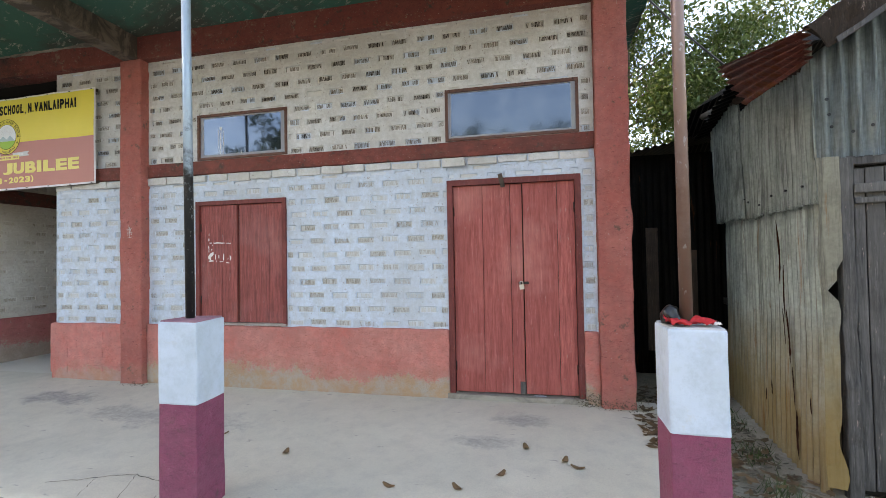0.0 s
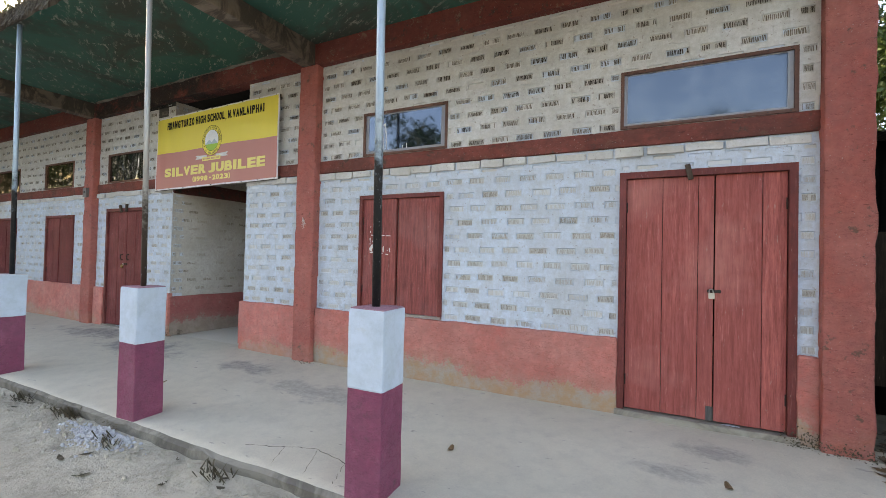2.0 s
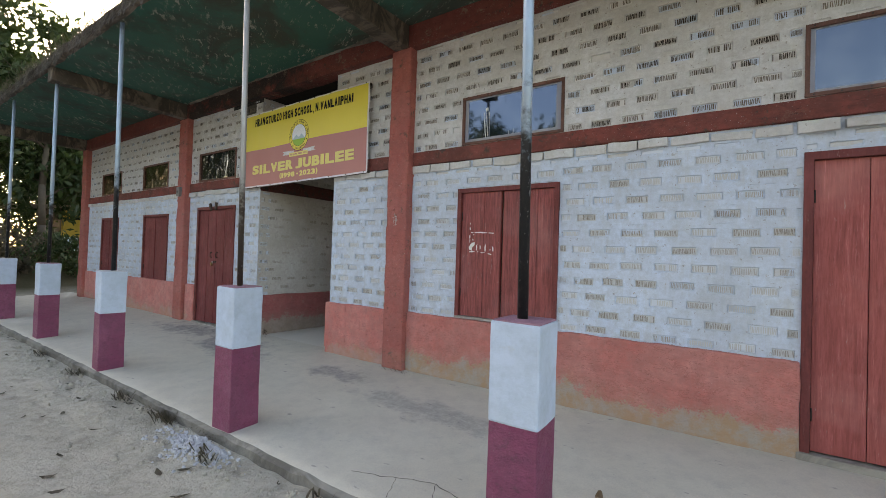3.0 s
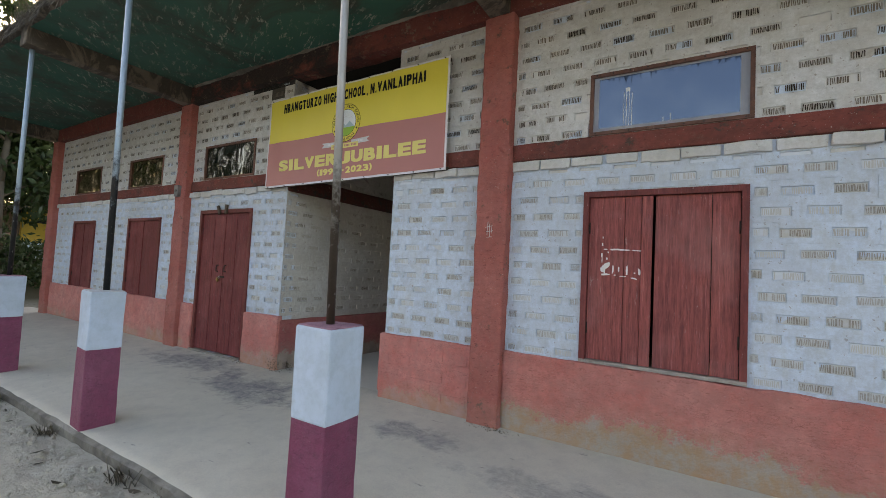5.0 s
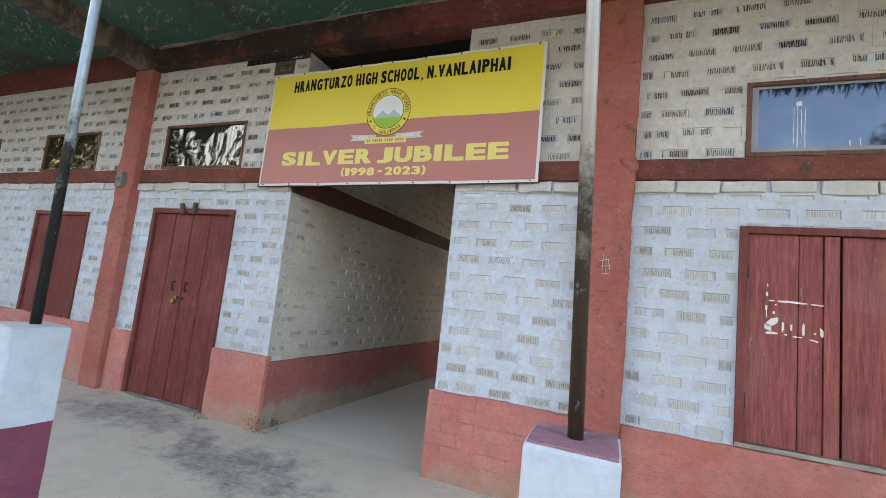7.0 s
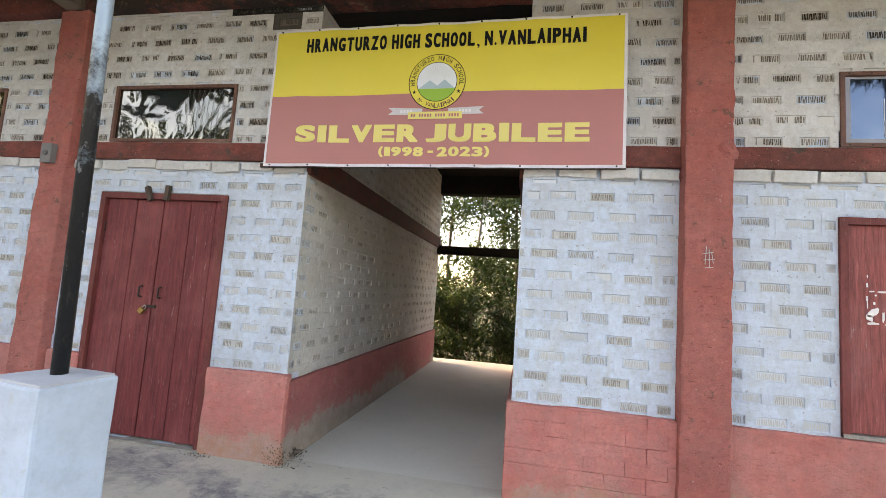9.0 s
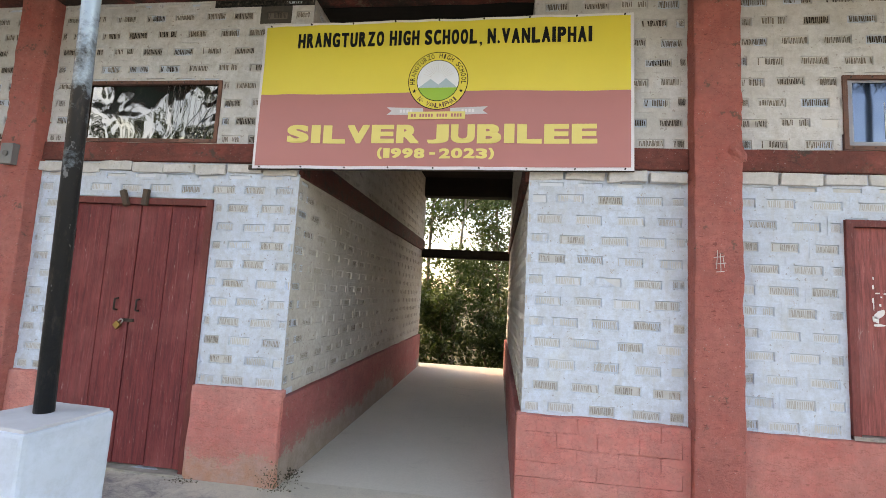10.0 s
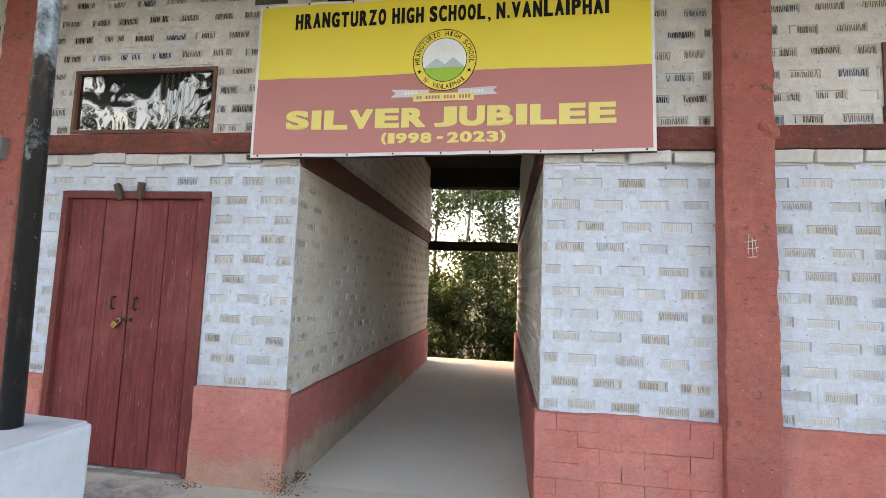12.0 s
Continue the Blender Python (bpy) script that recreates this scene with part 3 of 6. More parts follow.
# ---- walls of brick set on edge ----
def brick_mesh(name, white, frog, stamp, seed, marks=True, deep=0.010):
    """One brick of 1 x 1 units of LEN and ROW: bevelled face, frog recess, stamped bars."""
    rnd = random.Random(seed)
    hx, hz, c = LEN / 2, ROW / 2, 0.0022
    fxw, fzw = 0.090 + rnd.uniform(-0.006, 0.004), 0.032 + rnd.uniform(-0.003, 0.002)
    ox, oz = rnd.uniform(-0.012, 0.012), rnd.uniform(-0.006, 0.006)
    v, f, mi = [], [], []

    def ring(x, z, y, cx=0, cz=0):
        base = len(v)
        v.extend(((cx - x, y, cz - z), (cx + x, y, cz - z), (cx + x, y, cz + z), (cx - x, y, cz + z)))
        return base

    rings = [ring(hx, hz, max(0.014, deep + 0.001)), ring(hx, hz, 0.0004), ring(hx - c, hz - c, 0.0), ring(fxw, fzw, 0.0, ox, oz), ring(fxw - 0.004, fzw - 0.004, deep, ox, oz)]
    for a, b in zip(rings, rings[1:]):
        for k in range(4):
            f.append((a + k, a + (k + 1) % 4, b + (k + 1) % 4, b + k))
            mi.append(0)
    f.append(tuple(rings[4] + k for k in range(4)))
    mi.append(1)
    if marks:  # worn stamp: a row of short upright bars, uneven in width, height and spacing
        hz_ = fzw - 0.0075
        x = -fxw + 0.010
        gap_at = rnd.uniform(-0.6, 0.6) * fxw if rnd.random() < 0.5 else 9
        while x < fxw - 0.012:
            w = rnd.choice((0.0048, 0.006, 0.006, 0.010))
            lo, hi, tilt = -hz_ * rnd.uniform(0.7, 1.0), hz_ * rnd.uniform(0.7, 1.0), rnd.choice((0, 0, 0, 0.003, -0.003))
            if abs(x - gap_at) > 0.016:
                base, y = len(v), deep - 0.0065
                v.extend(((ox + x - tilt, y, oz + lo), (ox + x + w - tilt, y, oz + lo), (ox + x + w + tilt, y, oz + hi), (ox + x + tilt, y, oz + hi)))
                f.append((base, base + 1, base + 2, base + 3))
                mi.append(2)
            x += w + rnd.choice((0.0042, 0.005, 0.0075))
    me = bpy.data.meshes.new(name)
    me.from_pydata(v, [], f)
    for m in (white, frog, stamp):
        me.materials.append(m)
    me.polygons.foreach_set("material_index", mi)
    return me


def brick_set(white, frog, stamp, n=12, deep=0.010):
    return [brick_mesh("brick", white, frog, stamp, 40 + k, True, deep) for k in range(n)] + [brick_mesh("brick", white, frog, stamp, 90, False, deep)]


BRICKS_LOW = brick_set(WHITE, FROG, STAMP)
BRICKS_UP = brick_set(WHITE_OLD, FROG_OLD, STAMP_OLD)
# recess floors are coloured darker to deepen the shade of the relief
FROG_PASS = mark_mat("shaded passage frog recess", (0.48, 0.46, 0.42), (0.19, 0.155, 0.12), 0.0, 1.0)
STAMP_PASS = mark_mat("passage stamp marks", (0.44, 0.41, 0.37), (0.14, 0.11, 0.085), 0.2, 1.0)
BRICKS_PASS = brick_set(WHITE_PASS, FROG_PASS, STAMP_PASS, deep=0.017)
SOOT = mark_mat("sooty brick", (0.10, 0.09, 0.08), (0.022, 0.02, 0.018), 0.2, 1.2)
SOOT_FROG = mark_mat("sooty frog recess", (0.16, 0.14, 0.12), (0.04, 0.035, 0.03), 0.0, 1.0)
BRICKS_SOOT = brick_set(SOOT, SOOT_FROG, SOOT)
LAY = []  # brickwork is laid at the end of the file


def lay_later(parent, kinds, u0, u1, z0, z1, holes, place, seed, blank=0.12, limit=300, pitch=ROW):
    LAY.append((parent, kinds, u0, u1, z0, z1, holes, place, seed, blank, limit, pitch))


def lay(parent, kinds, u0, u1, z0, z1, holes, place, seed, blank, limit, pitch):
    rnd = random.Random(seed)
    made, extra, shift = 0, [], 0.0
    z = z0
    while z < z1 - 0.03:
        za, zb = z, min(z + pitch, z1)
        shift = (shift + LEN * rnd.uniform(0.42, 0.60)) % LEN
        u = u0 - shift
        while u < u1 - 0.02:
            ua, ub = max(u, u0), min(u + LEN, u1)
            u += LEN
            spans = [(ua, ub, za, zb)]
            for h in holes:
                nxt = []
                for a, b, c, d in spans:
                    if b <= h[0] or a >= h[1] or d <= h[2] or c >= h[3]:
                        nxt.append((a, b, c, d))
                        continue
                    if a < h[0]:
                        nxt.append((a, h[0], c, d))
                    if b > h[1]:
                        nxt.append((h[1], b, c, d))
                    lo, hi = max(a, h[0]), min(b, h[1])
                    if c < h[2]:
                        nxt.append((lo, hi, c, h[2]))
                    if d > h[3]:
                        nxt.append((lo, hi, h[3], d))
                spans = nxt
            for a, b, c, d in spans:
                if b - a < 0.012 or d - c < 0.012:
                    continue
                small = (d - c) < 0.115 or (b - a) < 0.06
                me = kinds[-1] if small or rnd.random() < blank * 0.2 else kinds[rnd.randrange(len(kinds) - 1)]
                if kinds is BRICKS_UP and (c + d) / 2 > 3.44 + 0.12 * rnd.random() and -8.55 < (a + b) / 2 < -7.5:  # blackened by the leak
                    me = BRICKS_SOOT[rnd.randrange(len(BRICKS_SOOT) - 1)]
                m = place((a + b) / 2, (c + d) / 2) @ Matrix.Translation((0, rnd.uniform(-0.0015, 0.0005), 0)) @ pose(0, 0, 0, rnd.uniform(-0.4, 0.4), rnd.uniform(-0.5, 0.5), rnd.uniform(-0.3, 0.3))
                flip = pose(0, 0, 0, 0, 180 if rnd.random() < 0.25 else 0, 0)
                m = m @ flip @ Matrix.Diagonal(((b - a) / LEN, 1, (d - c) / ROW, 1))
                if made < limit:
                    ob = bpy.data.objects.new("brick", me)
                    scene.collection.objects.link(ob)
                    ob.matrix_basis = m
                    ob.parent = parent
                    made += 1
                else:
                    extra.append((me, m))
        z += pitch
    if extra:
        bm = bmesh.new()
        for me, m in extra:
            n0 = len(bm.verts)
            bm.from_mesh(me)
            bm.verts.ensure_lookup_table()
            for v in bm.verts[n0:]:
                v.co = m @ v.co
        me = bpy.data.meshes.new("brickwork")
        bm.to_mesh(me)
        bm.free()
        for mm in kinds[0].materials:
            me.materials.append(mm)
        ob = new("brickwork", me)
        ob.parent = parent
        tagged(ob, kind="stuff")


def facing(u, z):
    return Matrix.Translation((u, WALL, z))


BACKING = WALL + 0.010
for i, (a, b) in enumerate(BAYS):
    low_holes = [h for h in (DOOR_A, DOOR_B, SHUT_A, SHUT_D, SHUT_E) if a < h[0] < b]
    up_holes = [(w[0], w[1], *WIN_Z) for w in WINS if a < w[0] < b]
    holes = low_holes + up_holes
    e0 = a + (0.012 if i == 2 else 0)  # ends at the passage stop behind the passage brickwork
    e1 = b - (0.012 if i == 1 else 0)
    bm = bmesh.new()
    holed(bm, e0, e1, BACKING, BACKING + 0.2, -0.5, SLAB, holes)
    wall = tagged(part("wall_front_%d" % (i + 1), bm, WHITE), "whitewashed wall of frogged bricks set on edge", "wall", kind="structure")
    lay_later(wall, BRICKS_LOW, a, b, 0.522, BAND0 - 0.075, low_holes, facing, 10 + i, 0.12, 300, 0.1433)
    lay_later(wall, BRICKS_UP, a, b, 2.367, TOP, up_holes, facing, 30 + i, 0.05, 300, 0.1475)
    # dado
    bm = bmesh.new()
    spans = cells(a, b, [v for h in low_holes if h[2] < 0.2 for v in h[:2]])
    for c, d in spans:
        if any(h[0] < (c + d) / 2 < h[1] and h[2] < 0.2 for h in low_holes):
            continue
        top = DADO_Z
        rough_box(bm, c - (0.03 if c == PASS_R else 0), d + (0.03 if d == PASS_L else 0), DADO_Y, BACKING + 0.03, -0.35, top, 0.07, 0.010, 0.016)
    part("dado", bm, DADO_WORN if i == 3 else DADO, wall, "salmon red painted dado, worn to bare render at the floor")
    if i == 2:  # here the brick courses of the dado show through the paint
        for row in range(6):
            u = a - 0.03 - (0.13 if row % 2 else 0)
            while u < b - 0.01:
                c, d = max(u, a - 0.03) + 0.0015, min(u + 0.262, b) - 0.0015
                if d - c > 0.03:
                    z0 = -0.04 + row * 0.097 + random.uniform(-0.003, 0.003)
                    bm = one_box(c, d, DADO_Y - 0.0075 + random.uniform(-0.003, 0.003), DADO_Y + 0.02, z0, z0 + 0.0945, bevel=0.004)
                    part("brick", bm, DADO, wall)
                u += 0.262
    # band and ledge
    bm = bmesh.new()
    rough_box(bm, a, b, WALL - 0.022, BACKING + 0.03, BAND0 + 0.004, BAND1 - 0.002, 0.2, 0.006, 0.01)
    part("band", bm, BEAM_RED, wall, "dark red painted concrete band")
    u = a
    while u < b - 0.03:
        w = min(LEN + random.uniform(-0.02, 0.03), b - u)
        bm = bmesh.new()
        dz = random.uniform(-0.006, 0.006)
        rough_box(bm, u + 0.002, u + w - random.uniform(0.004, 0.028), WALL - 0.022 + random.uniform(-0.018, 0.014), BACKING + 0.02, BAND0 - 0.090 + dz + random.uniform(0, 0.014), BAND0 + dz - random.uniform(0.0, 0.020), 0.045, 0.009, 0.006)
        lb = part("ledge_brick", bm, WHITE_OLD, wall)
        lb.rotation_euler = (0, radians(random.uniform(-0.04, 0.04)), 0)
        u += w

# ---- passage walls and rooms ----
for name, x0, x1, face, turn in (("wall_passage_left", PASS_L - 0.212, PASS_L - 0.010, PASS_L, 90), ("wall_passage_right", PASS_R + 0.010, PASS_R + 0.212, PASS_R, -90)):
    bm = bmesh.new()
    box(bm, x0, x1, BACKING + 0.2, BACK, -0.5, SLAB)
    wall = tagged(part(name, bm, WHITE_PASS), "greyish whitewashed brick wall of the open passage", "wall", kind="structure")
    s = 1 if turn == 90 else -1

    def along(u, z, face=face, turn=turn):
        return Matrix.Translation((face, u, z)) @ pose(0, 0, 0, 0, 0, turn)

    lay_later(wall, BRICKS_PASS, WALL + 0.004, BACK, DADO_Z, BAND0 - 0.09, [], along, 51 + s, 0.1, 250)
    lay_later(wall, BRICKS_PASS, WALL + 0.004, BACK, BAND1 - 0.04, TOP, [], along, 61 + s, 0.1, 50)
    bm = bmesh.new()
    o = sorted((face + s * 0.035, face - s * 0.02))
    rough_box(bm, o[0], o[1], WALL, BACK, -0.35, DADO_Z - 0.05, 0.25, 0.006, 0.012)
    part("dado", bm, DADO_SHADED, wall, "red dado darkened for shade, worn to grey render below")
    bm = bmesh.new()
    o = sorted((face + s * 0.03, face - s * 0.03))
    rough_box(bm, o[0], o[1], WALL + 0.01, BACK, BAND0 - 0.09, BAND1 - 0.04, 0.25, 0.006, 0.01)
    part("band", bm, BEAM_SHADED, wall, "red painted band darkened for shade")
# rear beam, passage ceiling and rear wall take the painted shade colour
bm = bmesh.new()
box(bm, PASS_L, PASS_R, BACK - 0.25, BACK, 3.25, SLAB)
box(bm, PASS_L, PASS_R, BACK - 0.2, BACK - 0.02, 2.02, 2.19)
tagged(part("beam_rear", bm, INNER_SHADE), "beam and tie across the rear end of the passage, darkened for shade", "beam", kind="structure")
tagged(part("ceiling_passage", one_box(PASS_L - 0.01, PASS_R + 0.01, COL_Y + 0.26, BACK - 0.26, TOP + 0.01, TOP + 0.1, bevel=0), INNER_SHADE), "slab over the passage, near-black in place of shade", "ceiling", kind="structure")
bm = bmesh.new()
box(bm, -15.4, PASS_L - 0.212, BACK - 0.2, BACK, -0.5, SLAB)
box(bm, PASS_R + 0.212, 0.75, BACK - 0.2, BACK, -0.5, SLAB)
tagged(part("wall_rear", bm, INNER_SHADE), "plain rear wall of the classrooms", "wall", kind="structure")
bm = bmesh.new()
box(bm, -15.4, -15.2, 4.5, BACK - 0.2, -0.5, SLAB)
tagged(part("wall_side_west", bm, WHITE_OLD), "plain end wall of the school building", "wall", kind="structure")
bm = bmesh.new()
box(bm, 0.52, 0.74, 4.5, BACK - 0.2, -0.5, SLAB)
tagged(part("wall_side_east", bm, WHITE_OLD), "plain end wall of the school beside the tin shed", "wall", kind="structure")

# ---- pillars with pipes ----
PILLARS = ((0.675, 2.336), (-2.083, 2.308), (-4.597, 2.308), (-7.317, 2.306), (-10.0, 2.36), (-12.6, 2.36), (-15.25, 2.36))


def pillar(x, y, pipe_material, cap, radius, foot=(-0.01, 0.0), lean=0.0, turn=0.0):
    t = thing("pillar_post", "square masonry post, white above maroon, carrying a steel pipe", "post", (x, y, EDGE_Z - 0.03), "veranda posts")
    if pipe_material is PIPE_RUST:
        tagged(t, "square masonry post, white above maroon, with a rusty pipe")
    t.matrix_basis = pose(x, y, EDGE_Z - 0.03, 0, 0, turn)
    z = -EDGE_Z + 0.03
    bm = bmesh.new()
    rough_box(bm, -0.123, 0.123, -0.123, 0.123, 0, 0.432 + z, 0.1, 0.004, 0.008)
    part("base", bm, MAROON, t, "maroon painted lower half")
    bm = bmesh.new()
    rough_box(bm, -0.126, 0.126, -0.126, 0.126, 0.428 + z, 0.905 + z, 0.1, 0.004, 0.012)
    part("shaft", bm, PILLAR_WHITE, t, "whitewashed upper half")
    bm = bmesh.new()
    rough_box(bm, -0.118, 0.118, -0.118, 0.118, 0.895 + z, 0.912 + z, 0.06, 0.003, 0.006)
    part("cap", bm, cap, t)
    bm = bmesh.new()
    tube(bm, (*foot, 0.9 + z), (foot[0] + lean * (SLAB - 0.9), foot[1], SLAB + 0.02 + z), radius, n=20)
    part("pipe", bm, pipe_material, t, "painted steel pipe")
    return t


CAP_MAUVE = paint("dusty mauve cap", (0.33, 0.15, 0.20), (0.42, 0.24, 0.29), (0.45, 0.42, 0.42), 0.8, (0.62, 0.70), 18, None, 0.2)
CAP_GREY = plain("grey cement cap", (0.42, 0.44, 0.46), 0.9)
for (x, y), pm, radius, cap in zip(PILLARS, (PIPE_RUST, PIPE, PIPE_GREY, PIPE, PIPE, PIPE, PIPE), (0.0285, 0.0265, 0.0225, 0.025, 0.025, 0.025, 0.025), (CAP_GREY, CAP_MAUVE, CAP_MAUVE, CAP_GREY, CAP_MAUVE, CAP_GREY, CAP_MAUVE)):
    foot, lean, turn = {-2.083: ((-0.012, 0.0), -0.0105, 3.4), -4.597: ((0.003, -0.008), -0.026, 1.6), -7.317: ((0.0, 0.014), -0.03, -4.5)}.get(x, ((-0.01, 0.0), 0.0, 0.0))
    pillar(x, y, pm, cap, radius, foot, lean, turn)


# ---- doors and shutters ----
def leaf(parent, name, x0, x1, z0, z1, y, planks, material, hinge_left, proud=None):
    """A leaf of upright planks; planks are shares of the leaf's width."""
    lf = new(name)
    lf.parent = parent
    total, x = sum(planks), x0
    for k, w in enumerate(planks):
        wd = (x1 - x0) * w / total
        out = 0.014 if k == proud else 0
        bm = one_box(x + 0.0025, x + wd - 0.0025, y - out + random.uniform(-0.003, 0.003), y + 0.03, z0 + random.uniform(0, 0.006), z1 - random.uniform(0, 0.004), bevel=0.003)
        part("plank", bm, material, lf)
        x += wd
    for zz in (z0 + 0.25, z1 - 0.25):
        hx = x0 + 0.004 if hinge_left else x1 - 0.004
        bm = bmesh.new()
        tube(bm, (hx, y - 0.003, zz - 0.045), (hx, y - 0.003, zz + 0.045), 0.006, n=8)
        part("hinge", bm, METAL_DARK, lf)
    return lf


def frame_of(parent, x0, x1, z0, z1, y, w, d, material, sill=True, name="frame"):
    bm = bmesh.new()
    box(bm, x0, x0 + w, y, y + d, z0, z1)
    box(bm, x1 - w, x1, y, y + d, z0, z1)
    box(bm, x0 + w, x1 - w, y, y + d, z1 - w, z1)
    if sill:
        box(bm, x0 + w, x1 - w, y, y + d, z0, z0 + w)
    bevel_all(bm, 0.003)
    return part(name, bm, material, parent)


def padlock(parent, x, y, z, material, tilt=0):
    bm = bmesh.new()
    box(bm, -0.022, 0.022, -0.012, 0.012, -0.045, 0.0)
    bevel_all(bm, 0.004)
    lock = part("padlock", bm, material, parent, "closed padlock")
    lock.matrix_basis = pose(x, y - 0.02, z, 0, tilt, 0)
    bm = bmesh.new()
    pts = [(-0.014, 0, -0.002), (-0.014, 0, 0.02), (-0.008, 0, 0.032), (0.008, 0, 0.032), (0.014, 0, 0.02), (0.014, 0, -0.002)]
    for p, q in zip(pts, pts[1:]):
        tube(bm, p, q, 0.004, n=8)
    part("shackle", bm, STEEL, lock)


def hasp(parent, x, y, z):
    bm = bmesh.new()
    box(bm, x - 0.05, x + 0.05, y - 0.006, y + 0.002, z - 0.012, z + 0.012)
    tube(bm, (x - 0.03, y - 0.012, z), (x - 0.03, y + 0.002, z), 0.014, n=10)
    tube(bm, (x + 0.035, y - 0.012, z), (x + 0.035, y + 0.002, z), 0.014, n=10)
    part("hasp", bm, METAL_DARK, parent, "black iron hasp")


def handle(parent, x, y, z):
    bm = bmesh.new()
    tube(bm, (x, y - 0.03, z - 0.04), (x, y - 0.03, z + 0.04), 0.007, n=8)
    tube(bm, (x, y - 0.03, z - 0.04), (x, y + 0.002, z - 0.045), 0.007, n=8)
    tube(bm, (x, y - 0.03, z + 0.04), (x, y + 0.002, z + 0.045), 0.007, n=8)
    part("handle", bm, METAL_DARK, parent)


def turn_block(parent, x, y, z, tilt):
    bm = one_box(-0.02, 0.02, -0.03, 0.0, -0.065, 0.065, bevel=0.005)
    ob = part("turn_latch", bm, DARK_WOOD, parent, "short dark wooden turn latch")
    ob.matrix_basis = pose(x, y, z, 0, tilt, 0)


# the door beside the shed
x0, x1, z0, z1 = DOOR_A
d = tagged(new("door_1"), "closed red plank double door with a steel padlock", "door", kind="structure")
frame_of(d, x0, x1, z0, z1, WALL - 0.02, 0.055, 0.12, FRAME_RED, False)
mid = x0 + 0.055 + 0.675
leaf(d, "leaf", x0 + 0.058, mid - 0.003, z0 + 0.012, z1 - 0.058, WALL + 0.018, (0.29, 0.27, 0.115), DOOR_WOOD, True)
leaf(d, "leaf", mid + 0.003, x1 - 0.058, z0 + 0.012, z1 - 0.058, WALL + 0.022, (0.30, 0.15), DOOR_WOOD, False)
hasp(d, mid, WALL + 0.016, 1.0)
padlock(d, mid - 0.02, WALL + 0.012, 0.985, STEEL, -6)
turn_block(d, mid - 0.19, WALL - 0.024, z1 - 0.03, -12)
bm = one_box(mid - 0.05, mid + 0.0, WALL + 0.010, WALL + 0.0185, z0 + 0.012, z0 + 0.13, bevel=0.003)
part("patch", bm, GREY_WOOD, d, "pale patch of bare wood at the foot")
bm = bmesh.new()
rough_box(bm, x0 - 0.02, x1 + 0.02, WALL - 0.05, WALL + 0.2, -0.16, z0 + 0.002, 0.2, 0.006, 0.008)
part("sill", bm, KERB_PALE, d, "rough cement threshold")

x0, x1, z0, z1 = DOOR_B
d = tagged(new("door_2"), "closed maroon plank double door with a brass padlock", "door", kind="structure")
frame_of(d, x0, x1, z0, z1, WALL - 0.02, 0.05, 0.12, FRAME_RED, False)
mid = x0 + 0.62
leaf(d, "leaf", x0 + 0.053, mid - 0.003, z0 + 0.012, z1 - 0.053, WALL + 0.014, (0.31, 0.27), DOOR_DARK, True)
leaf(d, "leaf", mid + 0.003, x1 - 0.053, z0 + 0.012, z1 - 0.053, WALL + 0.020, (0.28, 0.25, 0.08), DOOR_DARK, False)
hasp(d, mid, WALL + 0.012, 0.98)
padlock(d, mid - 0.05, WALL + 0.008, 0.96, BRASS, 40)
handle(d, mid - 0.11, WALL + 0.014, 1.10)
handle(d, mid + 0.075, WALL + 0.018, 1.10)
turn_block(d, mid - 0.11, WALL - 0.024, z1 - 0.01, -22)
turn_block(d, mid + 0.07, WALL - 0.024, z1 + 0.0, 4)
bm = bmesh.new()
rough_box(bm, x0 - 0.02, x1 + 0.02, WALL - 0.05, WALL + 0.2, -0.2, z0 + 0.002, 0.2, 0.006, 0.008)
part("sill", bm, KERB_PALE, d, "rough cement threshold")


def shutter(name, hole, label, shares, material):
    x0, x1, z0, z1 = hole
    s = tagged(new(name), label, "shutter", "window shutters", "structure")
    frame_of(s, x0, x1, z0, z1, WALL - 0.024, 0.045, 0.12, FRAME_RED, False)
    mid = x0 + (x1 - x0) * 0.47
    leaf(s, "leaf", x0 + 0.047, mid - 0.010, z0 + 0.022, z1 - 0.047, WALL + 0.004, shares, material, True, 2)
    leaf(s, "leaf", mid + 0.006, x1 - 0.047, z0 + 0.022, z1 - 0.047, WALL + 0.010, (0.30, 0.14) if len(shares) == 3 else shares[::-1], material, False)
    bm = one_box(x0, x1, WALL - 0.03, WALL + 0.1, z0 - 0.005, z0 + 0.02, bevel=0.005)
    part("sill", bm, SILL_WOOD, s, "grey bare wooden sill")
    return s


s = shutter("window_shutter_1", SHUT_A, "closed red plank shutters with torn paper scraps", (0.245, 0.11, 0.07), SHUTTER_WOOD)
px, pz = SHUT_A[0] + 0.147, 1.262


def scrap(x, z, w, h, slant=0.0):
    """A torn sliver of paper with a ragged outline, pasted on the planks."""
    bm = bmesh.new()
    n, ring = 14, []
    for k in range(n):
        a = 2 * math.pi * k / n
        u = max(-0.5, min(0.5, 0.62 * math.cos(a))) * w * random.uniform(0.82, 1.1)
        q = max(-0.5, min(0.5, 0.62 * math.sin(a))) * h * random.uniform(0.6, 1.15)
        ring.append(bm.verts.new((px + x + u, WALL - 0.0015, pz + z + q + slant * u)))
    f = bm.faces.new(ring)
    bmesh.ops.recalc_face_normals(bm, faces=[f])
    out = bmesh.ops.extrude_face_region(bm, geom=[f])["geom"]
    for v in out:
        if isinstance(v, bmesh.types.BMVert):
            v.co.y -= 0.0015
    part("paper_scrap", bm, PAPER, s, "torn white paper scrap")


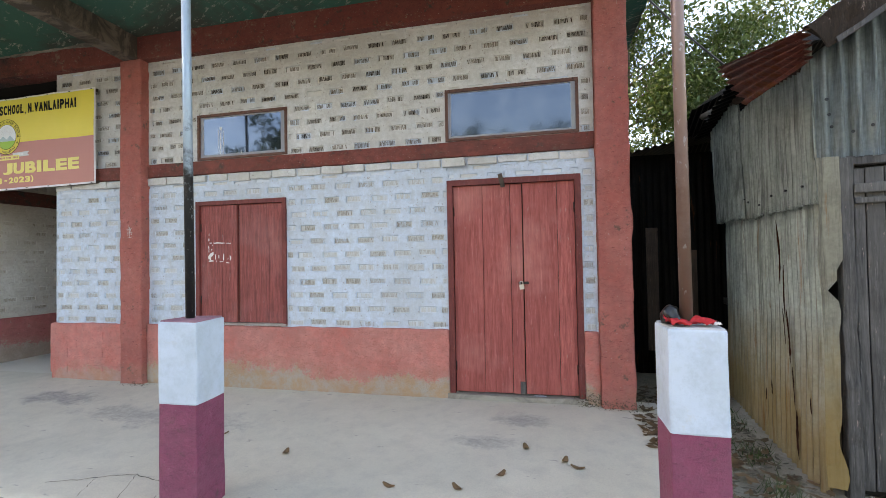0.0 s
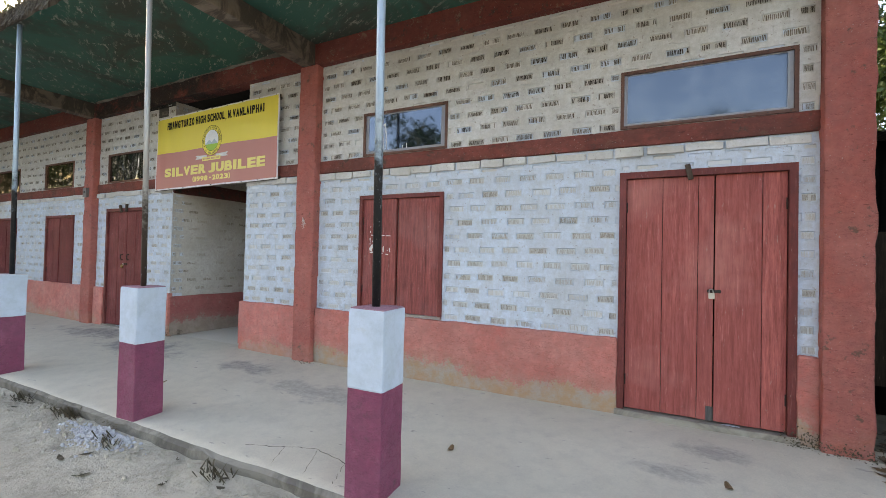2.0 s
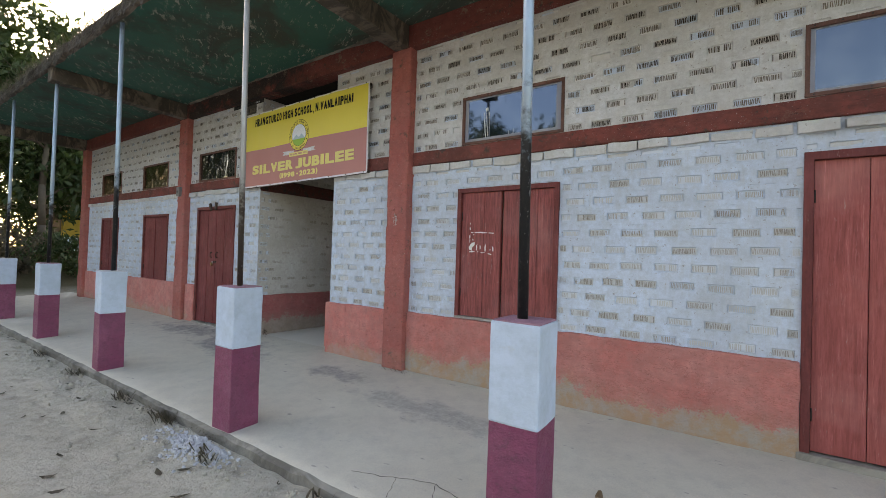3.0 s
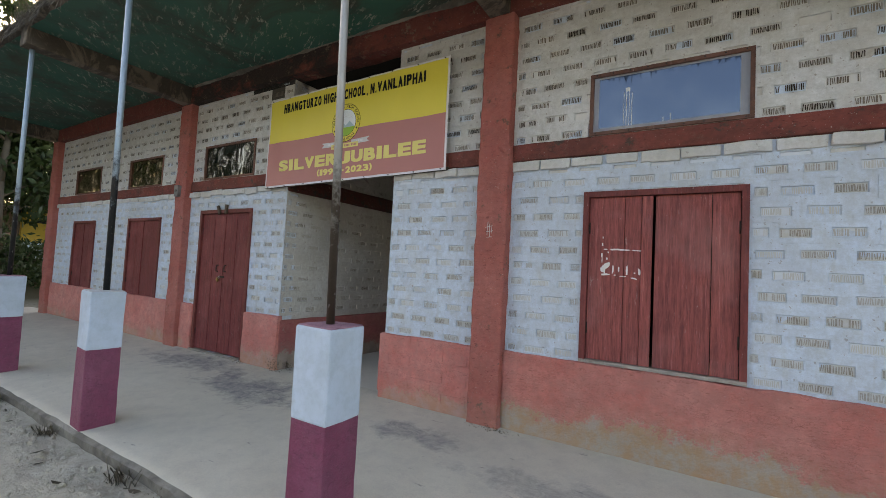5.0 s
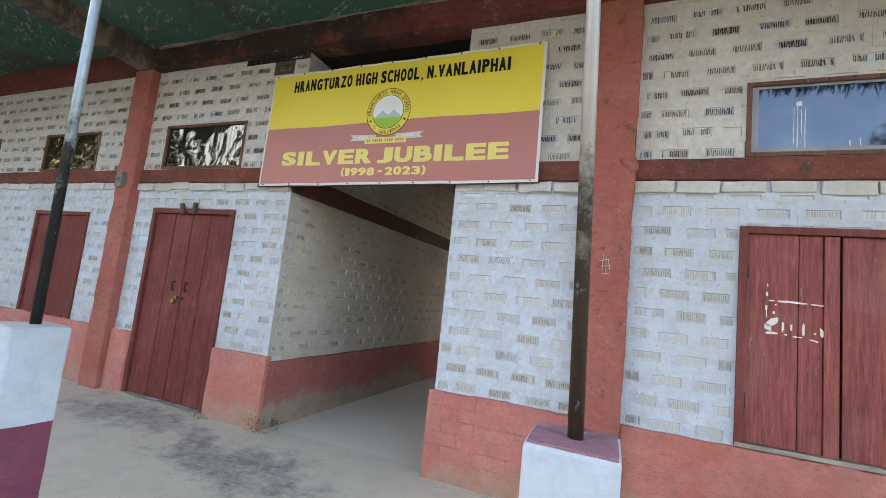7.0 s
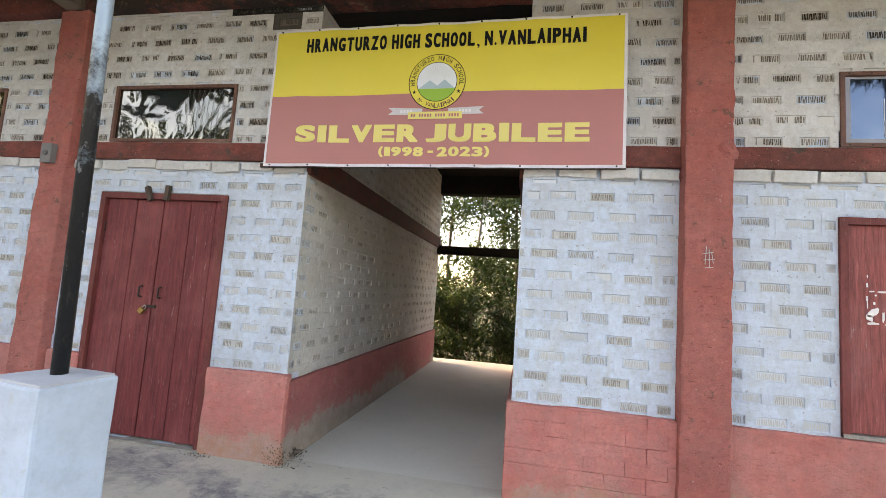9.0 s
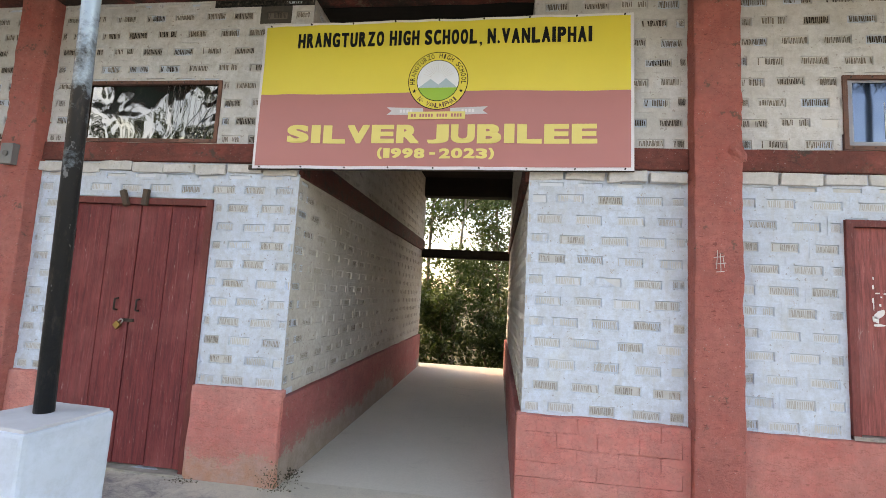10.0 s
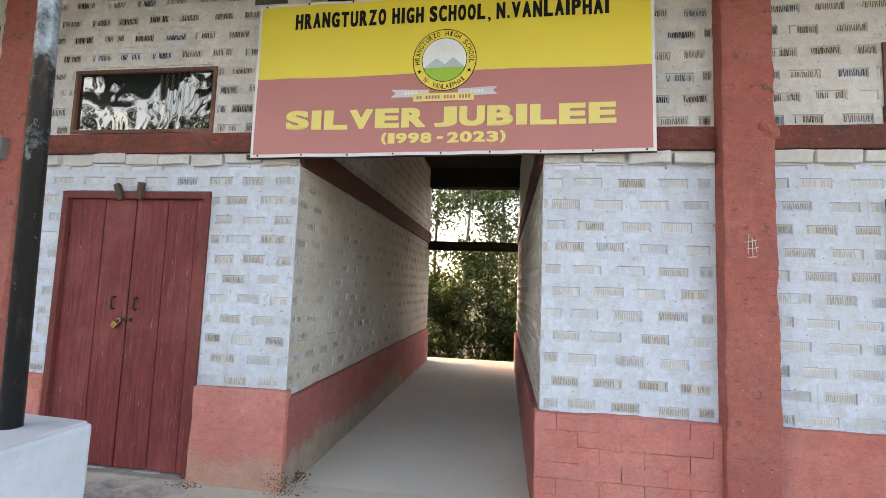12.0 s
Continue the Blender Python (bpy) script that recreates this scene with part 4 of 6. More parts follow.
for spec in ((0.035, 0.205, 0.03, 0.009), (0.14, 0.203, 0.15, 0.014, -0.03), (0.275, 0.198, 0.085, 0.009, -0.03), (0.308, 0.178, 0.013, 0.045), (0.007, 0.158, 0.012, 0.035), (0.009, 0.12, 0.006, 0.05), (0.047, 0.13, 0.012, 0.02), (0.055, 0.182, 0.010, 0.012),
             (0.042, 0.072, 0.062, 0.052, 0.5), (0.018, 0.035, 0.035, 0.045, -0.4), (0.035, 0.004, 0.066, 0.017), (0.095, 0.048, 0.013, 0.062, 1.2), (0.138, 0.052, 0.011, 0.045), (0.198, 0.045, 0.014, 0.075), (0.17, -0.006, 0.05, 0.008), (0.11, 0.002, 0.014, 0.010), (0.255, 0.024, 0.012, 0.010), (0.25, -0.018, 0.045, 0.010, -0.2), (0.308, 0.05, 0.014, 0.13), (0.288, 0.035, 0.018, 0.05, -0.8), (0.01, 0.245, 0.010, 0.03), (0.012, 0.30, 0.006, 0.02)):
    scrap(*spec)
shutter("window_shutter_2", SHUT_D, "closed dark red plank shutters", (0.24, 0.2), DOOR_DARK)
shutter("window_shutter_3", SHUT_E, "closed dark red plank shutters", (0.24, 0.2), DOOR_DARK)

METAL_GREY = plain("dull wire", (0.22, 0.21, 0.20), 0.5, 0.5)
# ---- clerestory windows ----
for k, ((a, b), pm, label) in enumerate(zip(WINS, (PANE_BLUE, PANE_BLUE2, PANE_FILM, PANE_BOARD, PANE_BOARD), ("high window with dusty blue reflecting glass", "high window with clear dusty glass", "high window with crinkled plastic film over wire mesh", "high window covered with brownish film", "high window covered with brownish film"))):
    w = tagged(new("window_%d" % (k + 1)), label, "window", "high windows", "structure")
    frame_of(w, a, b, WIN_Z[0], WIN_Z[1], WALL - 0.012, 0.028, 0.1, WINDOW_WOOD)
    bm = one_box(a + 0.026, b - 0.026, WALL + 0.012, WALL + 0.016, WIN_Z[0] + 0.026, WIN_Z[1] - 0.026, bevel=0)
    part("pane", bm, pm, w)
    if k == 2:
        bm = bmesh.new()
        u, hgt = a + 0.6 * (b - a), WIN_Z[1] - WIN_Z[0] - 0.06
        while u < b - 0.03:
            for sgn in (1, -1):
                zs = [WIN_Z[0] + 0.03 + hgt * j / 8 for j in range(9)]
                for j in range(8):
                    x0_ = u + (0.02 if (j % 2) == (sgn > 0) else 0)
                    x1_ = u + (0.0 if (j % 2) == (sgn > 0) else 0.02)
                    tube(bm, (x0_, WALL + 0.009, zs[j]), (x1_, WALL + 0.009, zs[j + 1]), 0.0009, n=4)
            u += 0.05
        tagged(part("wire_mesh", bm, METAL_GREY, w, "thin wire mesh"), kind="stuff")
    n = 9
    for zz in (WIN_Z[0] + 0.014, WIN_Z[1] - 0.014):
        for j in range(n):
            bm = bmesh.new()
            x = a + 0.05 + (b - a - 0.1) * j / (n - 1)
            tube(bm, (x, WALL - 0.015, zz), (x, WALL - 0.010, zz), 0.006, n=6)
            part("nail", bm, METAL_DARK, w)

# ---- banner ----
BX0, BX1, BZ0, BZ1, BY = -7.925, -5.15, 2.20, 3.352, 4.222
ban = thing("banner", "yellow and maroon printed school jubilee banner with white border", "banner", ((BX0 + BX1) / 2, BY, (BZ0 + BZ1) / 2))
HW, HH = (BX1 - BX0) / 2, (BZ1 - BZ0) / 2
ban.matrix_basis = pose((BX0 + BX1) / 2, BY, (BZ0 + BZ1) / 2, 0, -0.67, 0)


def drape(x, z):
    away = min(1, max(0, (math.hypot(x - 0.01, (z - 0.06) * 1.2) - 0.40) / 0.25))
    return away * (0.010 * noise.noise(Vector((x * 1.6, z * 0.8, 4))) + 0.011 * noise.noise(Vector((x * 5 + z * 1.2, z * 1.0, 9))) + 0.0025 * noise.noise(Vector((x * 14 - z * 5, z * 4, 2))))


def cloth(name, outline, y, material, parent, label="", nx=48, nz=14):
    """A thin printed sheet between bottom(x) and top(x), following the drape."""
    x0, x1, bottom, top = outline
    v, f = [], []
    for i in range(nx + 1):
        x = x0 + (x1 - x0) * i / nx
        for j in range(nz + 1):
            z = bottom(x) + (top(x) - bottom(x)) * j / nz
            v.append((x, y + drape(x, z), z))
    for i in range(nx):
        for j in range(nz):
            a = i * (nz + 1) + j
            f.append((a, a + nz + 1, a + nz + 2, a + 1))
    ob = quads(name, v, f, material, parent)
    ob.data.polygons.foreach_set("use_smooth", [True] * len(f))
    return tagged(ob, label)


YELLOW = plain("printed yellow", (0.75, 0.61, 0.08), 0.42, 0, 0.45, 0.08, 2, 0.04)
ROSE = plain("printed maroon", (0.48, 0.175, 0.16), 0.42, 0, 0.45, 0.12, 2, 0.04)
BORDER = plain("white banner border", (0.72, 0.70, 0.72), 0.5, 0, 0.4, 0.1)
INK = plain("black ink", (0.008, 0.008, 0.008), 0.65, 0, 0.2)
LETTER = plain("printed pale yellow", (0.74, 0.63, 0.20), 0.42, 0, 0.45, 0.05)
GRASS_INK = plain("printed green", (0.27, 0.50, 0.06), 0.45, 0, 0.4, 0.1)
SKY_INK = plain("printed pale sky", (0.72, 0.76, 0.80), 0.45, 0, 0.4, 0.1)
MOUNT_INK = plain("printed blue hills", (0.38, 0.52, 0.58), 0.45, 0, 0.4, 0.2)
GREY_INK = plain("printed grey ribbon", (0.58, 0.56, 0.58), 0.45, 0, 0.4, 0.2)
SPLIT = 0.006


def split(x):
    return SPLIT + 0.006 * math.sin(3.1 * x + 0.6)


bm = bmesh.new()
box(bm, -HW + 0.01, HW - 0.01, 0.036, 0.056, HH - 0.045, HH - 0.01)
box(bm, -HW - 0.05, HW + 0.01, 0.036, 0.050, -HH + 0.0, -HH + 0.035)
bevel_all(bm, 0.004)
part("batten", bm, DARK_WOOD, ban, "thin dark wooden battens behind the cloth")
for zz in (HH - 0.1, -HH + 0.1):
    for xx in (-HW + 0.2, HW - 0.12):
        part("bracket", one_box(xx - 0.02, xx + 0.02, 0.04, COL_Y + 0.11 - BY, zz - 0.02, zz + 0.02), DARK_WOOD, ban)
cloth("sheet", (-HW, HW, lambda x: -HH, lambda x: HH), 0.008, BORDER, ban, "white border of the banner")
cloth("upper_field", (-HW + 0.022, HW - 0.022, split, lambda x: HH - 0.02), 0.004, YELLOW, ban, "bright yellow printed field")
cloth("lower_field", (-HW + 0.022, HW - 0.022, lambda x: -HH + 0.022, split), 0.0041, ROSE, ban, "dusty maroon printed field")


def lettering(name, text, width, height, x, z, y, material, parent, bold=0.0, turn=0.0, label="", thick=0.0):
    """Built-in font, turned into a mesh of the given width and height, bent to the drape."""
    cu = bpy.data.curves.new("text", "FONT")
    cu.body, cu.align_x, cu.align_y, cu.offset = text, "CENTER", "CENTER", bold
    tmp = new("text_source", cu)
    bpy.context.view_layer.update()
    me = bpy.data.meshes.new_from_object(tmp.evaluated_get(bpy.context.evaluated_depsgraph_get()))
    bpy.data.objects.remove(tmp)
    co = np.array([v.co for v in me.vertices])
    lo, hi = co.min(0), co.max(0)
    k = ((co - (lo + hi) / 2) / np.maximum(hi - lo, 1e-6))
    c, s = math.cos(turn), math.sin(turn)
    faces, pts = [tuple(f.vertices) for f in me.polygons], []
    shifts = ((0, 0),) if not thick else ((-thick, -thick / 2), (thick, -thick / 2), (-thick, thick / 2), (thick, thick / 2))
    for q, (du, dw) in enumerate(shifts):
        for p in k:
            u, w = p[0] * (width - 2 * thick) + du, p[1] * (height - thick) + dw
            xx, zz = x + c * u - s * w, z + s * u + c * w
            pts.append((xx, y + drape(xx, zz) - 0.0002 * q, zz))
    bpy.data.meshes.remove(me)
    me = bpy.data.meshes.new(name)
    me.from_pydata(pts, [], [tuple(i + q * len(k) for i in f) for q in range(len(shifts)) for f in faces])
    me.materials.append(material)
    ob = new(name, me)
    ob.parent = parent
    return tagged(ob, label)


NARROW = {"I": 0.46, "1": 0.62, ".": 0.34, "(": 0.5, ")": 0.5, "J": 0.92}


def word(name, text, width, height, x, z, material, bold, thick, gap, label):
    """One word, each letter fitted to its own share of the width."""
    shares = [NARROW.get(ch, 1.0) for ch in text]
    unit = (width - gap * (len(text) - 1)) / sum(shares)
    at = x - width / 2
    for ch, share in zip(text, shares):
        w = unit * share
        if ch == ".":
            ob = lettering(name, ch, w * 0.8, height * 0.2, at + w / 2, z - height * 0.4, 0.001, material, ban)
        elif ch == "I":
            ob = quads(name, [(at + a * w, 0.001 + drape(at, z), z + b * height) for a, b in ((0.04, -0.5), (0.96, -0.5), (0.96, 0.5), (0.04, 0.5))], [(0, 1, 2, 3)], material, ban)
        else:
            ob = lettering(name, ch, w, height * (1.12 if ch in "()" else 1.0), at + w / 2, z, 0.001, material, ban, bold, 0.0, "", thick)
        tagged(ob, label)
        at += w + gap


for text, w, x, z in (("HRANGTURZO", 0.680, -0.754, 0.431), ("HIGH", 0.226, -0.257, 0.430), ("SCHOOL", 0.389, 0.092, 0.429), ("N.VANLAIPHAI", 0.742, 0.733, 0.423)):
    word("headline_letter", text, w, 0.117, x, z, INK, 0.022, 0.0042, 0.011, "black capital headline")
lettering("headline_letter", ",", 0.020, 0.036, 0.314, 0.366, 0.0015, INK, ban, 0.0, 0.0, "black capital headline")
word("title_letter", "SILVER", 1.012, 0.140, -0.615, -0.313, LETTER, 0.028, 0.008, 0.016, "pale yellow heavy capitals")
word("title_letter", "JUBILEE", 1.195, 0.142, 0.545, -0.313, LETTER, 0.028, 0.008, 0.016, "pale yellow heavy capitals")
for text, w, x in (("(1998", 0.352, -0.241), ("2023)", 0.394, 0.238)):
    word("year_digit", text, w, 0.074, x, -0.458, LETTER, 0.02, 0.004, 0.008, "pale yellow years in brackets")
quads("year_dash", [(-0.008 + a * 0.021, 0.001, -0.458 + b * 0.009) for a, b in ((-1, -1), (1, -1), (1, 1), (-1, 1))], [(0, 1, 2, 3)], LETTER, ban)


def disc(name, r, z0, z1, y, material, parent, cx, cz, label=""):
    """The part of a disc between two heights."""
    v, n = [], 40
    a0, a1 = math.asin(max(-1, z0 / r)), math.asin(min(1, z1 / r))
    for k in range(n + 1):
        a = a0 + (a1 - a0) * k / n
        v.append((math.cos(a) * r, math.sin(a) * r))
    pts = v + [(-x, z) for x, z in v[::-1]]
    f, m = [], len(pts)
    for k in range(n):
        f.append((k, k + 1, m - 2 - k, m - 1 - k))
    return tagged(quads(name, [(cx + x, y + drape(cx + x, cz + z), cz + z) for x, z in pts], f, material, parent), label)


EX, EZ, ER = 0.010, 0.092, 0.222
disc("emblem_rim", ER, -ER, ER, 0.0015, INK, ban, EX, EZ)
disc("emblem_ring", ER - 0.006, -ER + 0.006, ER - 0.006, 0.0006, YELLOW, ban, EX, EZ, "yellow ring of the round emblem")
disc("emblem_inner_rim", 0.158, -0.158, 0.158, -0.0003, INK, ban, EX, EZ)
disc("emblem_sky", 0.153, -0.055, 0.153, -0.0012, SKY_INK, ban, EX, EZ)
disc("emblem_field", 0.153, -0.153, -0.055, -0.0012, GRASS_INK, ban, EX, EZ, "green field of the emblem")
bm = bmesh.new()
for tri_ in (((-0.142, -0.055), (-0.055, 0.012), (0.035, -0.055)), ((-0.02, -0.055), (0.06, 0.015), (0.142, -0.055))):
    bm.faces.new([bm.verts.new((EX + x, -0.0022 - 0.0006 * (tri_[1][0] > 0), EZ + z)) for x, z in tri_])
part("emblem_hills", bm, MOUNT_INK, ban)
for k in range(15):
    a = radians(20 + 10 * k)
    bm = bmesh.new()
    c, s = math.cos(a), math.sin(a)
    bm.faces.new([bm.verts.new((EX + c * r - s * q, -0.0016, EZ + 0.01 + s * r + c * q)) for r, q in ((0.05, -0.001), (0.12, -0.001), (0.12, 0.001), (0.05, 0.001))])
    part("emblem_ray", bm, GREY_INK, ban)
for text, a_from, a_to in (("HRANGTURZO HIGH SCHOOL", 190, -10), ("N. VANLAIPHAI", 224, 316)):
    for k, ch in enumerate(text):
        if ch == " ":
            continue
        a = radians(a_from + (a_to - a_from) * (k + 0.5) / len(text))
        up = a_from > a_to
        r = 0.190
        narrow = 0.5 if ch in "I." else 1
        lettering("emblem_letter", ch, 0.023 * narrow, 0.036 if ch != "." else 0.006, EX + r * math.cos(a), EZ + r * math.sin(a), -0.0006, INK if up else WINDOW_WOOD, ban, 0.015, a - math.pi / 2 if up else a + math.pi / 2)
for a in (205, 335):
    bm = bmesh.new()
    cx, cz = EX + 0.190 * math.cos(radians(a)), EZ + 0.190 * math.sin(radians(a))
    star = [bm.verts.new((cx + (0.018 if j % 2 == 0 else 0.007) * math.sin(j * math.pi / 5), -0.0008, cz + (0.018 if j % 2 == 0 else 0.007) * math.cos(j * math.pi / 5))) for j in range(10)]
    hub = bm.verts.new((cx, -0.0008, cz))
    for j in range(10):
        bm.faces.new((hub, star[j], star[(j + 1) % 10]))
    part("emblem_star", bm, INK, ban)
for sgn in (-1, 1):
    bm = bmesh.new()
    bm.faces.new([bm.verts.new((EX + sgn * x, -0.001, EZ - 0.228 + z)) for x, z in ((0.10, -0.035), (0.372, -0.030), (0.335, -0.002), (0.372, 0.027), (0.10, 0.017))])
    part("ribbon_tail", bm, GREY_INK, ban, "grey ribbon tail")
    for j in range(4):
        bm = bmesh.new()
        x = EX + sgn * (0.19 + 0.025 * j)
        bm.faces.new([bm.verts.new((x + a, -0.0022, EZ - 0.232 + b)) for a, b in ((-0.008, -0.012), (0.008, -0.012), (0.008, 0.012), (-0.008, 0.012))])
        part("ribbon_mark", bm, BORDER, ban)
bm = bmesh.new()
bm.faces.new([bm.verts.new((EX + x, -0.003, EZ - 0.266 + z)) for x, z in ((-0.21, -0.028), (0.21, -0.028), (0.21, 0.028), (-0.21, 0.028))])
part("ribbon", bm, LETTER, ban, "yellow emblem ribbon")
for j in range(18):
    if j in (2, 8, 13):
        continue
    bm = bmesh.new()
    x = EX - 0.18 + 0.021 * j
    bm.faces.new([bm.verts.new((x + a, -0.004, EZ - 0.266 + b)) for a, b in ((-0.007, -0.012), (0.007, -0.012), (0.007, 0.012), (-0.007, 0.012))])
    part("ribbon_mark", bm, ROSE, ban)
for k in range(9):
    for zz in (HH - 0.012, -HH + 0.012):
        bm = bmesh.new()
        x = -HW + 0.06 + (2 * HW - 0.12) * k / 8
        tube(bm, (x, drape(x, zz) - 0.002, zz), (x, 0.03, zz), 0.006, n=8)
        part("nail", bm, METAL_DARK, ban)

# ---- small things on the facade ----
CABLE = plain("grey cable", (0.10, 0.10, 0.10), 0.5)
BOX_GREY = plain("grey bakelite", (0.16, 0.165, 0.17), 0.45)
b = thing("switch_box", "small dark grey electric box on the red column", "switch box", (-9.99, COL_Y, 2.25))
bm = one_box(-0.055, 0.055, -0.05, 0.004, -0.085, 0.085, bevel=0.008)
part("body", bm, BOX_GREY, b)
bm = bmesh.new()
tube(bm, (0.0, -0.062, 0.0), (0.0, -0.048, 0.0), 0.022, n=14)
part("knob", bm, CABLE, b)

# crumbling cement fillet where the slab meets the beam over the passage
FILLET = concrete("crumbled cement", (0.26, 0.235, 0.195), (0.13, 0.115, 0.095), (0.06, 0.05, 0.042), 0.45, 0.58)
bm = bmesh.new()
rings = []
for j in range(150):
    x = -9.75 + 4.9 * j / 149
    grow = max(0.0, 0.18 + 1.1 * noise.noise(Vector((x * 1.1, 0, 3))) + 0.35 * noise.noise(Vector((x * 6, 1, 3))))
    d, h_ = 0.012 + 0.085 * grow + 0.012 * noise.noise(Vector((x * 19, 2, 3))), 0.012 + 0.06 * grow + 0.012 * noise.noise(Vector((x * 23, 4, 3)))
    rings.append([bm.verts.new(p) for p in ((x, COL_Y + 0.02, SLAB + 0.004), (x, COL_Y - d, SLAB + 0.004), (x, COL_Y - d * 0.75, SLAB - h_ * 0.45), (x, COL_Y - d * 0.3, SLAB - h_ * 0.8), (x, COL_Y + 0.02, SLAB - h_))])
for p, q in zip(rings, rings[1:]):
    for j in range(4):
        bm.faces.new((p[j], q[j], q[j + 1], p[j + 1]))
tagged(part("trim_fillet", bm, FILLET), "crumbling grey cement along the top of the beam", "trim", kind="structure")

# clouded margins of the film on the two glazed high windows
CLOUD = pane_mat("clouded film margin", (0.25, 0.26, 0.30), 0.35, 0.5, 0.05, 3.0, 0.4)
for name, (a, b), rim in (("window_1", WINS[0], 0.030), ("window_2", WINS[1], 0.042)):
    lo, hi, za, zb = a + 0.027, b - 0.027, WIN_Z[0] + 0.027, WIN_Z[1] - 0.027
    for x0_, x1_, z0_, z1_ in ((lo, lo + rim, za, zb), (hi - rim * 1.4, hi, za, zb), (lo + rim, hi - rim * 1.4, za, za + rim * 0.8), (lo + rim, hi - rim * 1.4, zb - rim * 0.4, zb)):
        bm = bmesh.new()
        rough_box(bm, x0_, x1_, WALL + 0.0085, WALL + 0.0115, z0_, z1_, 0.04, 0.0015, 0.0005)
        part("film_margin", bm, CLOUD, bpy.data.objects[name], "clouded pale edge of the window film")

# white paint drips on the high window
for u, z0_, z1_, w_ in ((0.262, 2.48, 2.74, 0.0022), (0.282, 2.45, 2.77, 0.003), (0.303, 2.47, 2.76, 0.002), (0.322, 2.46, 2.73, 0.0025), (0.29, 2.745, 2.775, 0.016), (0.55, 2.46, 2.50, 0.003), (0.60, 2.46, 2.52, 0.0025)):
    bm = bmesh.new()
    x_ = WINS[1][0] + u
    rough_box(bm, x_ - w_, x_ + w_, WALL + 0.0095, WALL + 0.0125, z0_, z1_, 0.03, 0.0012, 0.0006)
    part("paint_drip", bm, PAPER, bpy.data.objects["window_2"], "white paint drip on the glass")

# knot of old mortar on the column
bm = bmesh.new()
bmesh.ops.create_icosphere(bm, subdivisions=3, radius=0.06)
for v in bm.verts:
    v.co = v.co * (1 + 0.5 * noise.noise(v.co * 22)) + Vector((0, 0, 0.02 * noise.noise(v.co * 40)))
    v.co.y *= 0.45
k = part("mortar_lump", bm, COLUMN_RED)
k.matrix_basis = pose(-4.50, COL_Y + 0.004, 2.34)
tagged(k, "rough red painted mortar lump on the column", "mortar lump")

# chalk scribble on the column
CHALK = plain("chalk", (0.62, 0.60, 0.58), 0.9)
sc = thing("chalk_scribble", "white chalk scribble on the red column", "chalk mark", (-4.62, COL_Y - 0.016, 1.60))
for x0, z0, x1, z1 in ((-0.02, 0.09, -0.025, -0.03), (0.0, 0.07, 0.005, -0.05), (-0.05, 0.04, 0.03, 0.055), (-0.04, 0.0, 0.04, 0.01), (0.02, 0.05, 0.03, -0.02), (-0.03, -0.05, 0.03, -0.045)):
    bm = bmesh.new()
    tube(bm, (x0 * 0.8, 0.004, z0), (x1 * 0.9, 0.006, z1), 0.0022, n=5)
    part("stroke", bm, CHALK, sc)

# cloth and bag on the near post
bm = bmesh.new()
bmesh.ops.create_grid(bm, x_segments=26, y_segments=12, size=0.5)
for v in bm.verts:
    x, y = v.co.x, v.co.y
    v.co = Vector((x * 0.185, y * (0.045 + 0.11 * abs(x)) + 0.012 * math.sin(x * 11), 0.010 + 0.030 * abs(noise.noise(Vector((x * 6, y * 5, 1)))) + 0.022 * abs(math.sin(x * 8 + y * 5)) * (0.35 + 1.3 * abs(x))))
bmesh.ops.solidify(bm, geom=bm.faces[:], thickness=0.003)
for f in bm.faces:
    f.smooth = True
c = part("red_cloth", bm, RED_CLOTH)
c.matrix_basis = pose(0.655, 2.26, 0.912, 0, 0, 8)
tagged(c, "crumpled red cloth strip round the pipe foot", "cloth")
bm = bmesh.new()
bmesh.ops.create_icosphere(bm, subdivisions=3, radius=0.045)
for v in bm.verts:
    v.co = v.co * (1 + 0.45 * noise.noise(v.co * 30))
    v.co.z = max(-0.03, v.co.z * 1.25)
for f in bm.faces:
    f.smooth = True
c = part("plastic_bag", bm, BLACK_PLASTIC)
c.matrix_basis = pose(0.60, 2.335, 0.944)
tagged(c, "crumpled black plastic bag on the post", "plastic bag")
bm = bmesh.new()
bmesh.ops.create_grid(bm, x_segments=8, y_segments=6, size=0.5)
for v in bm.verts:
    v.co = Vector((v.co.x * 0.07, v.co.y * 0.06, 0.014 + 0.014 * noise.noise(v.co * 5)))
bmesh.ops.solidify(bm, geom=bm.faces[:], thickness=0.003)
c = part("paper_wad", bm, PAPER)
c.matrix_basis = pose(0.755, 2.285, 0.912)
tagged(c, "crumpled white paper beside the red cloth", "paper")

# ---- tin shed ----
SHED = pose(1.77, 3.44, -0.3, 0, 0, -6)


